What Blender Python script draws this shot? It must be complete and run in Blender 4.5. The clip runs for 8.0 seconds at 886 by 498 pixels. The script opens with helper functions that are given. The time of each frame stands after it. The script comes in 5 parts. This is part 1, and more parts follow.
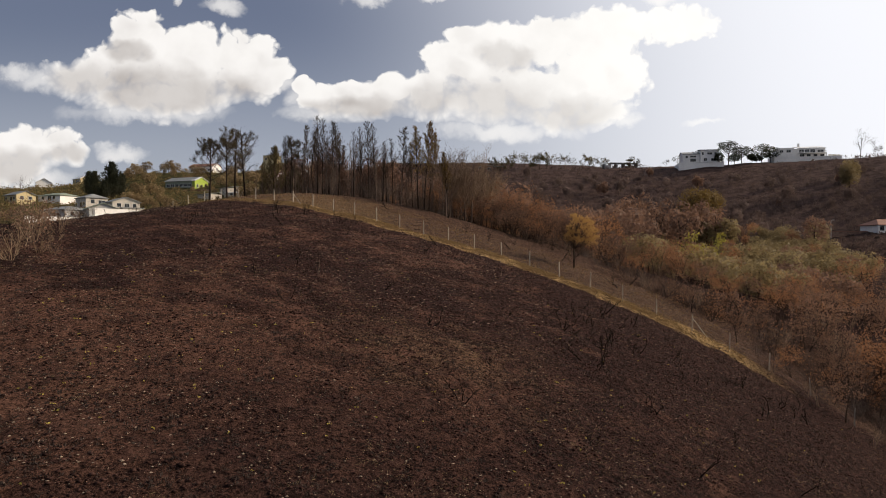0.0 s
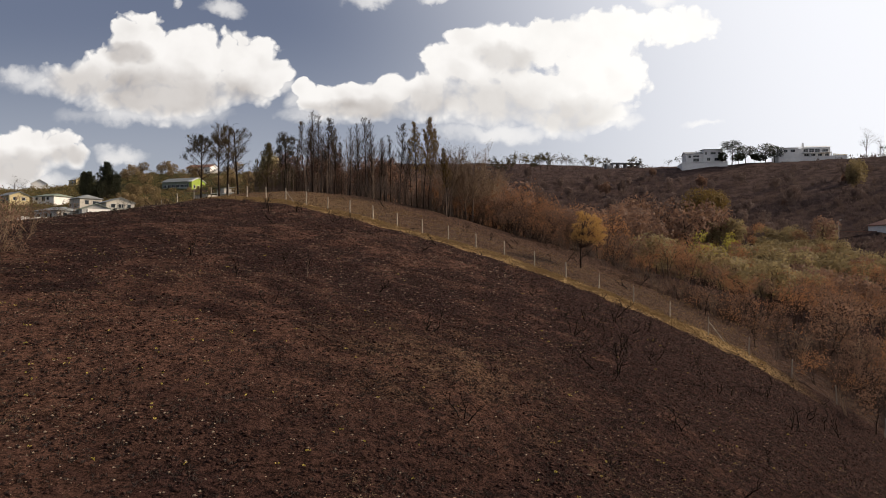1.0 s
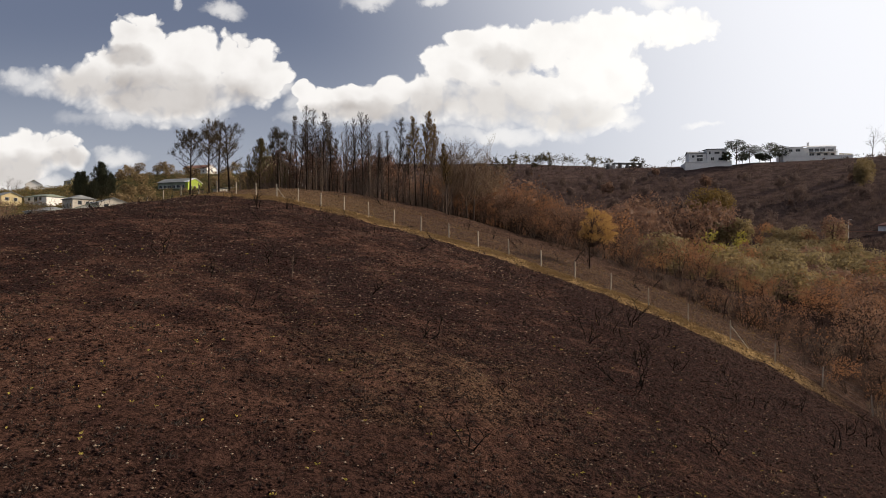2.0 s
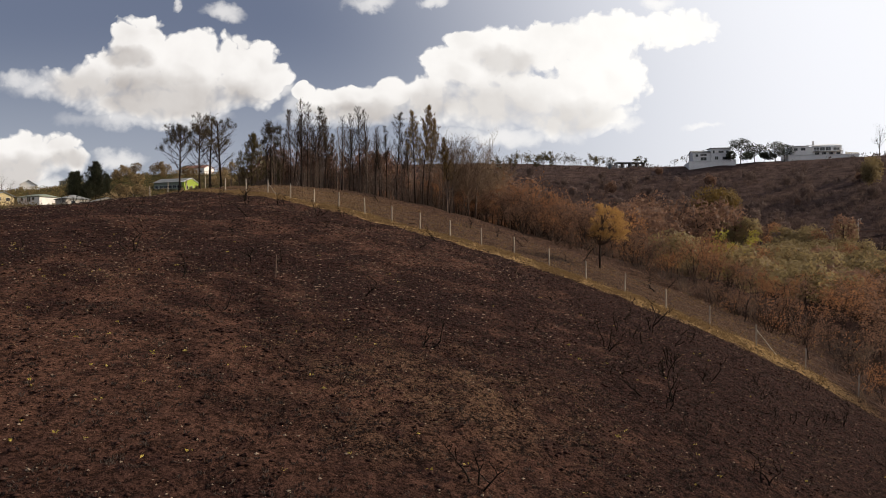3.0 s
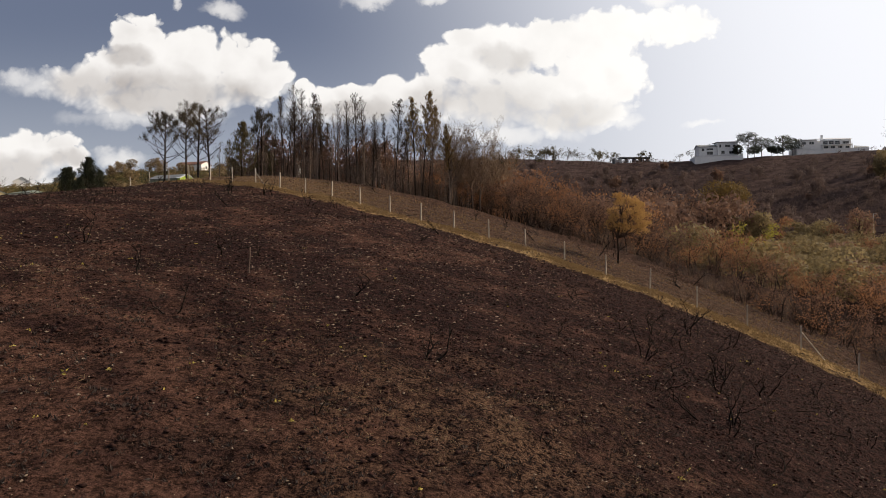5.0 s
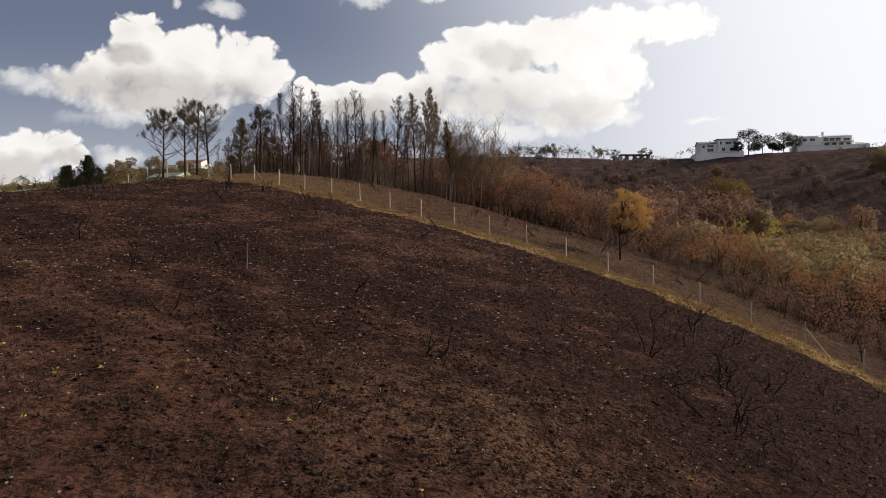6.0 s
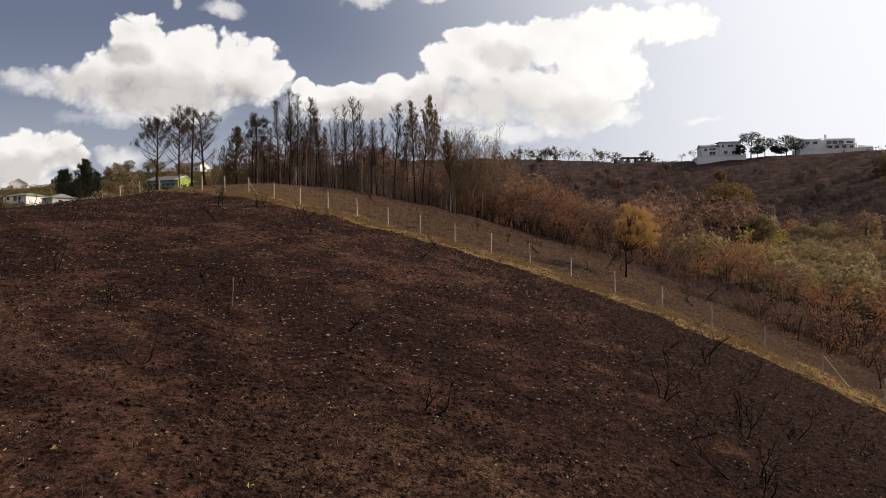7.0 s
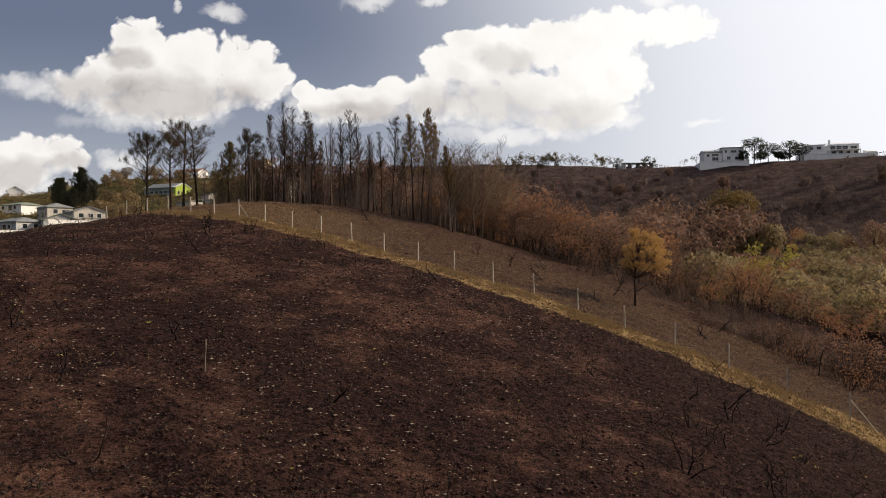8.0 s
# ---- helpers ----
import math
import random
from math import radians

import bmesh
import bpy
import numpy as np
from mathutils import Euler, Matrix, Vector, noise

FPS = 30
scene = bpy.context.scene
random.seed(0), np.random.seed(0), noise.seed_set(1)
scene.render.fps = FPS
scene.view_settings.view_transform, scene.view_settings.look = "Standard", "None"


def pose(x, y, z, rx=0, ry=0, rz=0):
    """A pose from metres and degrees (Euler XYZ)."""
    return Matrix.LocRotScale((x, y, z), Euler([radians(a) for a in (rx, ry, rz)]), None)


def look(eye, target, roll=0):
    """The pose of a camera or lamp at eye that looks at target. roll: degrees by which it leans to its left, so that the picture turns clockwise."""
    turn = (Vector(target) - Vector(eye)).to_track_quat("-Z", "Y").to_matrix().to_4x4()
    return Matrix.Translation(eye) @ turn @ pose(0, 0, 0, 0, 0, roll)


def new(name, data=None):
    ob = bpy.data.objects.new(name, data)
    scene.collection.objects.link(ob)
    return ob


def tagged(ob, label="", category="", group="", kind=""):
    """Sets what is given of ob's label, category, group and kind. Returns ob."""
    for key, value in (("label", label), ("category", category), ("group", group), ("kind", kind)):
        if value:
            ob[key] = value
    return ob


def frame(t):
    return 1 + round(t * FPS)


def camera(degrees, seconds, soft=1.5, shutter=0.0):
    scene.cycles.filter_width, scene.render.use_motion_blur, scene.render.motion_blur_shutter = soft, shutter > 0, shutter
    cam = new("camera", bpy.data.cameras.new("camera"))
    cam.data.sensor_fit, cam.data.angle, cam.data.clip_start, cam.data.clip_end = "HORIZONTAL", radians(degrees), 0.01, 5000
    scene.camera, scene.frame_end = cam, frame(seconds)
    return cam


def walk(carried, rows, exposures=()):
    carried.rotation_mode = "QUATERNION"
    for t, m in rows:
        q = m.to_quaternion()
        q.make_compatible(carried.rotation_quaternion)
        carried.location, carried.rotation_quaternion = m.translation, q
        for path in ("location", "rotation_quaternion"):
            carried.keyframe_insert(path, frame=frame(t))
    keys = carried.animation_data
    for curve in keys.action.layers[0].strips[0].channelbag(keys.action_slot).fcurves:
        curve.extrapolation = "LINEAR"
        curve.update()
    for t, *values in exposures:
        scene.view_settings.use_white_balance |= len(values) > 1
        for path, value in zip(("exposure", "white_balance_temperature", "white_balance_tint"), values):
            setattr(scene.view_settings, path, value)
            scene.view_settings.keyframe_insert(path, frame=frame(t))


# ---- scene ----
cam = camera(66.2, 8.0, 0.8)
METRES, EYE = 27.0, 20.0
ROWS = [
    (0.0, 0.0, 0.0, 0.0, -0.0, 0.0, 0.0),
    (0.5, 0.0008, 0.0738, -0.0043, 0.01, 0.08, 0.03),
    (1.0, 0.0015, 0.1555, -0.0089, 0.01, 0.15, 0.07),
    (1.5, 0.0019, 0.2445, -0.0143, 0.01, 0.22, 0.09),
    (3.0, -0.0017, 0.5063, -0.0284, 0.01, 0.41, 0.17),
    (3.5, -0.0043, 0.5824, -0.0327, 0.02, 0.39, 0.19),
    (4.0, -0.0073, 0.6506, -0.0361, 0.03, 0.36, 0.22),
    (4.5, -0.0099, 0.7085, -0.0379, 0.04, 0.31, 0.25),
    (6.0, -0.0116, 0.7568, -0.0447, 0.07, 0.05, 0.44),
    (6.5, -0.0125, 0.7826, -0.0339, 0.08, 0.04, 0.42),
    (7.0, -0.0104, 0.8369, 0.0119, 0.09, 0.09, 0.45),
    (7.5, -0.0073, 0.8991, 0.0644, 0.11, 0.15, 0.52),
    (8.0, -0.0047, 0.9524, 0.0921, 0.14, 0.31, 0.61),
]
walk(cam, [(t, pose(METRES * x, METRES * y, EYE + METRES * z, 90 + pitch, roll, yaw)) for t, x, y, z, yaw, pitch, roll in ROWS])

# ---- world, sun ----
SUN_AZ, SUN_EL = 75.0, 26.0          # degrees to the right of the way ahead, and up


def node(tree, kind, **sets):
    n = tree.nodes.new(kind)
    for key, value in sets.items():
        if key == "op":
            n.operation = value
        elif key == "blend":
            n.blend_type = value
        else:
            n.inputs[int(key[1:])].default_value = value
    return n


def join(tree, *pairs):
    for a, b in pairs:
        tree.links.new(a, b)


def calc(tree, op, a, b=None, c=None, clamp=False):
    n = tree.nodes.new("ShaderNodeMath")
    n.operation, n.use_clamp = op, clamp
    for i, v in enumerate((a, b, c)):
        if v is None:
            continue
        if isinstance(v, (int, float)):
            n.inputs[i].default_value = v
        else:
            tree.links.new(v, n.inputs[i])
    return n.outputs[0]


def blend(tree, fac, a, b):
    """A colour mix: a where fac is 0, b where it is 1."""
    n = tree.nodes.new("ShaderNodeMix")
    n.data_type = "RGBA"
    for i, v in ((0, fac), (6, a), (7, b)):
        if isinstance(v, (int, float)):
            n.inputs[i].default_value = v
        elif isinstance(v, tuple):
            n.inputs[i].default_value = (*v, 1)
        else:
            tree.links.new(v, n.inputs[i])
    return n.outputs[2]


def step(tree, v, lo, hi):
    n = tree.nodes.new("ShaderNodeMapRange")
    n.interpolation_type = "SMOOTHSTEP"
    n.inputs[1].default_value, n.inputs[2].default_value = lo, hi
    tree.links.new(v, n.inputs[0])
    return n.outputs[0]


def grain(tree, vec, scale, detail=4.0, rough=0.55, dims="3D"):
    n = tree.nodes.new("ShaderNodeTexNoise")
    n.inputs["Scale"].default_value, n.inputs["Detail"].default_value, n.inputs["Roughness"].default_value = scale, detail, rough
    if vec is not None:
        tree.links.new(vec, n.inputs["Vector"])
    return n.outputs["Fac"]


# cumulus masses: right, up, half width, half height, in thousandths of the distance ahead
CLOUDS = {
    "left": [(-452, 308, 52, 42), (-481, 277, 50, 42), (-377, 289, 62, 46), (-294, 285, 50, 42), (-402, 256, 125, 46), (-286, 256, 58, 42), (-527, 256, 66, 32), (-257, 264, 32, 25), (-415, 226, 115, 30)],
    "low": [(-606, 152, 42, 37), (-569, 155, 40, 28), (-540, 144, 23, 18), (-627, 123, 42, 37), (-668, 132, 42, 50)],
    "right": [(30, 316, 32, 18), (13, 277, 46, 37), (96, 294, 75, 46), (167, 310, 62, 43), (246, 323, 66, 38), (337, 329, 73, 35), (221, 256, 83, 62), (96, 231, 116, 50), (-20, 227, 50, 37),
              (-78, 231, 46, 27), (-136, 225, 50, 23), (-186, 223, 37, 20), (180, 206, 96, 37), (-207, 239, 18, 15), (-115, 211, 90, 22)],
}
# thin edges, flat bases and shreds
WISPS = [(-577, 248, 75, 23), (-627, 256, 33, 13), (-427, 202, 125, 19), (-411, 188, 21, 10), (-473, 142, 42, 13), (271, 188, 23, 15), (383, 183, 32, 8), (96, 175, 125, 17), (-161, 202, 75, 15), (-602, 108, 67, 17), (-390, 366, 8, 7), (-322, 353, 34, 14), (-103, 372, 42, 12), (-12, 373, 24, 10), (317, 371, 30, 10), (-205, 225, 30, 22), (-240, 250, 30, 18)]

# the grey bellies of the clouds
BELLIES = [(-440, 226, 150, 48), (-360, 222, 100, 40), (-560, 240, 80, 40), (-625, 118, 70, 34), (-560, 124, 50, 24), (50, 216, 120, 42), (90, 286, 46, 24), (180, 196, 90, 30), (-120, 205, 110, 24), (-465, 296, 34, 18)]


def make_sky():
    world = bpy.data.worlds.new("sky")
    scene.world = world
    world.use_nodes = True
    t = world.node_tree
    t.nodes.clear()
    out, bg = t.nodes.new("ShaderNodeOutputWorld"), t.nodes.new("ShaderNodeBackground")
    air = t.nodes.new("ShaderNodeTexSky")
    air.sky_type, air.sun_disc = "NISHITA", False
    air.sun_elevation, air.sun_rotation = radians(SUN_EL), radians(SUN_AZ)
    air.air_density, air.dust_density, air.ozone_density = 1.0, 2.5, 1.5
    gain = t.nodes.new("ShaderNodeVectorMath")
    gain.operation = "SCALE"
    gain.inputs[3].default_value = 0.085
    join(t, (air.outputs[0], gain.inputs[0]))
    tc = t.nodes.new("ShaderNodeTexCoord")
    way = tc.outputs["Generated"]
    sep = t.nodes.new("ShaderNodeSeparateXYZ")
    join(t, (way, sep.inputs[0]))
    ahead = calc(t, "MAXIMUM", sep.outputs[1], 0.05)
    right, up = calc(t, "DIVIDE", sep.outputs[0], ahead), calc(t, "DIVIDE", sep.outputs[2], ahead)
    flat = t.nodes.new("ShaderNodeCombineXYZ")
    join(t, (right, flat.inputs[0]), (up, flat.inputs[1]))

    def shifted(vec, by):
        n = t.nodes.new("ShaderNodeVectorMath")
        n.inputs[1].default_value = by
        join(t, (vec, n.inputs[0]))
        return n.outputs[0]

    def warped(vec, scale, detail, amount):
        n = t.nodes.new("ShaderNodeTexNoise")
        n.inputs["Scale"].default_value, n.inputs["Detail"].default_value, n.inputs["Roughness"].default_value = scale, detail, 0.6
        join(t, (vec, n.inputs["Vector"]))
        off = t.nodes.new("ShaderNodeVectorMath")
        off.operation = "MULTIPLY_ADD"
        off.inputs[1].default_value, off.inputs[2].default_value = (amount, amount, 0), (-amount / 2, -amount / 2, 0)
        join(t, (n.outputs["Color"], off.inputs[0]))
        total = t.nodes.new("ShaderNodeVectorMath")
        join(t, (vec, total.inputs[0]), (off.outputs[0], total.inputs[1]))
        return total.outputs[0]

    def puffs(vec, scale):
        """Rounded heads: high in the middle of each, creased between them."""
        n = t.nodes.new("ShaderNodeTexVoronoi")
        n.feature = "SMOOTH_F1"
        n.inputs["Scale"].default_value, n.inputs["Smoothness"].default_value = scale, 0.35
        join(t, (vec, n.inputs["Vector"]))
        return calc(t, "SUBTRACT", 0.5, n.outputs["Distance"])

    def masses(spot, lobes, knit=0.3):
        dense = None
        for cx, cy, rx, ry in lobes:
            n = t.nodes.new("ShaderNodeVectorMath")
            n.operation = "MULTIPLY_ADD"
            n.inputs[1].default_value = (1000 / rx, 1000 / ry, 0)
            n.inputs[2].default_value = (-cx / rx, -cy / ry, 0)
            m = t.nodes.new("ShaderNodeVectorMath")
            m.operation = "DOT_PRODUCT"
            join(t, (spot, n.inputs[0]), (n.outputs[0], m.inputs[0]), (n.outputs[0], m.inputs[1]))
            lobe = calc(t, "SUBTRACT", 1.0, m.outputs["Value"])
            dense = lobe if dense is None else calc(t, "SMOOTH_MAX", dense, lobe, knit)
        return dense

    def with_rest(dense):
        n = t.nodes.new("ShaderNodeMix")
        join(t, (front, n.inputs[0]), (rest, n.inputs[2]), (dense, n.inputs[3]))
        return n.outputs[0]

    lobes = [lobe for group in CLOUDS.values() for lobe in group]
    front = step(t, sep.outputs[1], 0.2, 0.5)
    # loose cumulus over the rest of the sky
    rest = calc(t, "MULTIPLY", calc(t, "SUBTRACT", grain(t, way, 3.2, 6.0, 0.55), 0.56), 6.0)
    bent = warped(flat.outputs[0], 9.0, 3.0, 0.03)
    curled = warped(bent, 40.0, 4.0, 0.011)
    heads = calc(t, "ADD", calc(t, "MULTIPLY", puffs(curled, 20.0), 0.95), calc(t, "ADD", calc(t, "MULTIPLY", puffs(curled, 52.0), 0.8), calc(t, "MULTIPLY", puffs(curled, 120.0), 0.35)))
    rough = calc(t, "MULTIPLY_ADD", grain(t, curled, 70.0, 6.0, 0.65), 0.5, -0.16)
    bulk = with_rest(masses(bent, lobes))
    body = calc(t, "ADD", bulk, calc(t, "ADD", heads, rough))
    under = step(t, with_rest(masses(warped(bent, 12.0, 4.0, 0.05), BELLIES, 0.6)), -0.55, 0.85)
    cover = calc(t, "DIVIDE", calc(t, "SUBTRACT", body, calc(t, "MULTIPLY", under, -0.35)), calc(t, "MULTIPLY_ADD", under, 0.9, 0.30), clamp=True)
    shred = calc(t, "ADD", masses(warped(bent, 22.0, 5.0, 0.05), WISPS), calc(t, "MULTIPLY_ADD", grain(t, curled, 18.0, 4.0, 0.5), 1.5, -0.95))
    veil = calc(t, "MULTIPLY", calc(t, "MULTIPLY", step(t, shred, -0.5, 1.1), 0.72), front)
    cover = calc(t, "SMOOTH_MIN", calc(t, "MAXIMUM", cover, veil), 1.0, 0.1)
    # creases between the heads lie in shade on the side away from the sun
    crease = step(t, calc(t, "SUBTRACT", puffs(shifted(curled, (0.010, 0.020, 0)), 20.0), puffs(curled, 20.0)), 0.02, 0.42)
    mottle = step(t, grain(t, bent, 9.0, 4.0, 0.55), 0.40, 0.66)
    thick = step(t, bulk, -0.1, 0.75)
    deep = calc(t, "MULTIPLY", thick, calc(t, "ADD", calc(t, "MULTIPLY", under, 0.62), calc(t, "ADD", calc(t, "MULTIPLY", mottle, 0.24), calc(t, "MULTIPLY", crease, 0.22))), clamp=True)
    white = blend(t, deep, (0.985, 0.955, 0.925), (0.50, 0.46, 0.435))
    # the veil of glare towards the sun
    sunward = t.nodes.new("ShaderNodeVectorMath")
    sunward.operation = "DOT_PRODUCT"
    a, e = radians(SUN_AZ), radians(SUN_EL)
    sunward.inputs[1].default_value = (math.sin(a) * math.cos(e), math.cos(a) * math.cos(e), math.sin(e))
    join(t, (way, sunward.inputs[0]))
    near_sun = step(t, sunward.outputs["Value"], 0.13, 0.80)
    glare = calc(t, "POWER", near_sun, 1.15)
    lift = step(t, up, 0.06, 0.36)
    pale = blend(t, 0.7, gain.outputs[0], blend(t, lift, (0.47, 0.49, 0.575), (0.16, 0.18, 0.265)))
    hazed = blend(t, glare, pale, (0.96, 0.97, 1.02))
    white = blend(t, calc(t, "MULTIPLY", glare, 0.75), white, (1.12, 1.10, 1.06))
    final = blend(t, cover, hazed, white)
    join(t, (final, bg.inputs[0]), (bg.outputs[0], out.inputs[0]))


make_sky()
sun = new("sun", bpy.data.lights.new("sun", "SUN"))
sun.data.energy, sun.data.angle, sun.data.color = 4.8, radians(0.6), (1.0, 0.805, 0.59)
sun.matrix_world = look((300 * math.sin(radians(SUN_AZ)), 300 * math.cos(radians(SUN_AZ)), 300 * math.tan(radians(SUN_EL))), (0, 0, 0))
scene.view_settings.exposure = 0.0


# ---- materials ----
def material(name, rough=0.9):
    m = bpy.data.materials.new(name)
    m.use_nodes = True
    t = m.node_tree
    bsdf = t.nodes["Principled BSDF"]
    bsdf.inputs["Roughness"].default_value = rough
    bsdf.inputs["Specular IOR Level"].default_value = 0.25 if rough < 0.85 else 0.03
    return m, t, bsdf


def coords(t):
    return t.nodes.new("ShaderNodeTexCoord").outputs["Object"]


def add_bump(t, bsdf, height, strength, distance):
    b = t.nodes.new("ShaderNodeBump")
    b.inputs["Strength"].default_value, b.inputs["Distance"].default_value = strength, distance
    join(t, (height, b.inputs["Height"]), (b.outputs[0], bsdf.inputs["Normal"]))


def two_tone(name, dark, light, scale, rough=0.85, bump=0.3, depth=0.02, per_object=0.0, stretch=(1, 1, 1)):
    """A weathered surface: two tones by noise at two scales, with relief."""
    m, t, bsdf = material(name, rough)
    mp = t.nodes.new("ShaderNodeMapping")
    mp.inputs["Scale"].default_value = stretch
    join(t, (coords(t), mp.inputs[0]))
    fine, wide = grain(t, mp.outputs[0], scale, 6.0, 0.65), grain(t, mp.outputs[0], scale * 0.14, 3.0)
    f = step(t, calc(t, "ADD", calc(t, "MULTIPLY", fine, 0.6), calc(t, "MULTIPLY", wide, 0.4)), 0.34, 0.66)
    col = blend(t, f, dark, light)
    if per_object:
        info = t.nodes.new("ShaderNodeObjectInfo")
        hsv = t.nodes.new("ShaderNodeHueSaturation")
        join(t, (calc(t, "MULTIPLY_ADD", info.outputs["Random"], per_object, 1 - per_object / 2), hsv.inputs["Value"]), (col, hsv.inputs["Color"]))
        col = hsv.outputs[0]
    join(t, (col, bsdf.inputs["Base Color"]))
    add_bump(t, bsdf, fine, bump, depth)
    return m


def leaf_material(name, tones, glow=0.35):
    """Leaves: a tone for each leaf and each tree, light shining through."""
    m, t, bsdf = material(name, 0.7)
    geo, info = t.nodes.new("ShaderNodeNewGeometry"), t.nodes.new("ShaderNodeObjectInfo")
    ramp = t.nodes.new("ShaderNodeValToRGB")
    for i, tone in enumerate(tones):
        e = ramp.color_ramp.elements[i] if i < 2 else ramp.color_ramp.elements.new(1.0)
        e.color = (*tone, 1)
    for i, e in enumerate(ramp.color_ramp.elements):
        e.position = i / (len(tones) - 1)
    mix = calc(t, "MULTIPLY_ADD", info.outputs["Random"], 0.6, calc(t, "MULTIPLY_ADD", geo.outputs["Random Per Island"], 0.28, 0.06))
    join(t, (mix, ramp.inputs[0]), (ramp.outputs[0], bsdf.inputs["Base Color"]))
    thin, sheet = t.nodes.new("ShaderNodeBsdfTranslucent"), t.nodes.new("ShaderNodeMixShader")
    sheet.inputs[0].default_value = glow
    out = t.nodes["Material Output"]
    join(t, (ramp.outputs[0], thin.inputs[0]), (bsdf.outputs[0], sheet.inputs[1]), (thin.outputs[0], sheet.inputs[2]), (sheet.outputs[0], out.inputs[0]))
    return m


def ground_material():
    m, t, bsdf = material("burnt_ground", 0.95)
    p = coords(t)
    sep = t.nodes.new("ShaderNodeSeparateXYZ")
    join(t, (p, sep.inputs[0]))
    wide, patch = grain(t, p, 0.055, 4.0), grain(t, p, 0.33, 5.0, 0.6)
    smudge, clod, fine, dust = grain(t, p, 0.95, 5.0, 0.62), grain(t, p, 3.4, 6.0, 0.70), grain(t, p, 10.0, 5.0, 0.72), grain(t, p, 26.0, 3.0, 0.7)
    speck = calc(t, "ADD", calc(t, "MULTIPLY", clod, 0.5), calc(t, "MULTIPLY", fine, 0.5))
    char = blend(t, step(t, speck, 0.42, 0.60), (0.0085, 0.0045, 0.0042), (0.056, 0.0288, 0.0245))
    soil = blend(t, step(t, speck, 0.40, 0.60), (0.033, 0.0172, 0.0125), (0.162, 0.0845, 0.0590))
    # soil shows through most on the broad middle of the slope, least towards the gully
    gully = step(t, sep.outputs[0], 2.0, 26.0)
    bare = step(t, calc(t, "SUBTRACT", calc(t, "ADD", calc(t, "MULTIPLY", patch, 0.62), calc(t, "ADD", calc(t, "MULTIPLY", wide, 0.38), calc(t, "MULTIPLY", calc(t, "MULTIPLY", step(t, sep.outputs[0], -4.0, -22.0), step(t, sep.outputs[1], 46.0, 34.0)), 0.26))), calc(t, "ADD", calc(t, "MULTIPLY", gully, 0.17), calc(t, "MULTIPLY", step(t, sep.outputs[1], 110.0, 190.0), 0.12))), 0.45, 0.61)
    sooty = calc(t, "MULTIPLY", step(t, calc(t, "MULTIPLY_ADD", smudge, 0.7, calc(t, "MULTIPLY", clod, 0.3)), 0.50, 0.62), 0.75)
    # less soil colour at the foot of the slope, except on its left
    dark_foot = calc(t, "MULTIPLY", calc(t, "SUBTRACT", 1.0, step(t, sep.outputs[1], 28.0, 38.0)), calc(t, "MULTIPLY", step(t, sep.outputs[0], -16.0, -7.0), 0.6))
    col = blend(t, calc(t, "MULTIPLY", calc(t, "MULTIPLY", bare, calc(t, "SUBTRACT", 0.9, dark_foot)), calc(t, "SUBTRACT", 1.0, sooty)), char, soil)
    # a patch of dry crusted earth on the middle of the slope
    away = t.nodes.new("ShaderNodeVectorMath")
    away.operation = "DISTANCE"
    away.inputs[1].default_value = (0.3, 39.6, 13.8)
    join(t, (p, away.inputs[0]))
    rim = calc(t, "ADD", away.outputs["Value"], calc(t, "MULTIPLY", calc(t, "SUBTRACT", patch, 0.5), 14.0))
    crust = calc(t, "SUBTRACT", 1.0, step(t, rim, 0.0, 9.0))
    crust = calc(t, "MULTIPLY", crust, calc(t, "MULTIPLY", calc(t, "MULTIPLY", step(t, speck, 0.42, 0.56), step(t, calc(t, "MULTIPLY_ADD", smudge, 0.6, calc(t, "MULTIPLY", patch, 0.4)), 0.58, 0.42)), 0.85))
    col = blend(t, crust, col, blend(t, step(t, fine, 0.35, 0.65), (0.080, 0.046, 0.030), (0.190, 0.114, 0.070)))
    ash = step(t, calc(t, "ADD", calc(t, "MULTIPLY", dust, 0.6), calc(t, "MULTIPLY", fine, 0.4)), 0.59, 0.66)
    col = blend(t, calc(t, "MULTIPLY", ash, 0.45), col, (0.24, 0.172, 0.13))
    # unburnt dry grass below the fence, broken remains of it behind
    across = calc(t, "ADD", calc(t, "MULTIPLY_ADD", sep.outputs[0], 0.4867, 10.03), calc(t, "MULTIPLY_ADD", sep.outputs[1], 0.8736, -81.6))
    ragged = calc(t, "ADD", across, calc(t, "ADD", calc(t, "MULTIPLY", calc(t, "SUBTRACT", patch, 0.5), 4.0), calc(t, "MULTIPLY", calc(t, "SUBTRACT", smudge, 0.5), 3.0)))
    crest = step(t, sep.outputs[0], -2.0, -16.0)
    strip = calc(t, "MULTIPLY", step(t, ragged, -3.6, -2.4), calc(t, "SUBTRACT", 1.0, calc(t, "MULTIPLY", step(t, ragged, -0.4, 0.8), calc(t, "MULTIPLY_ADD", crest, -0.22, 0.94))))
    strip = calc(t, "MULTIPLY", strip, calc(t, "SUBTRACT", 1.0, calc(t, "MULTIPLY", step(t, across, 8.0, 20.0), 0.85)))
    strip = calc(t, "MULTIPLY", strip, calc(t, "MULTIPLY", step(t, sep.outputs[0], -40.0, -20.0), calc(t, "SUBTRACT", 1.0, step(t, sep.outputs[0], 25.0, 33.0))))
    grassy = blend(t, step(t, fine, 0.35, 0.65), (0.15, 0.096, 0.040), (0.45, 0.305, 0.140))
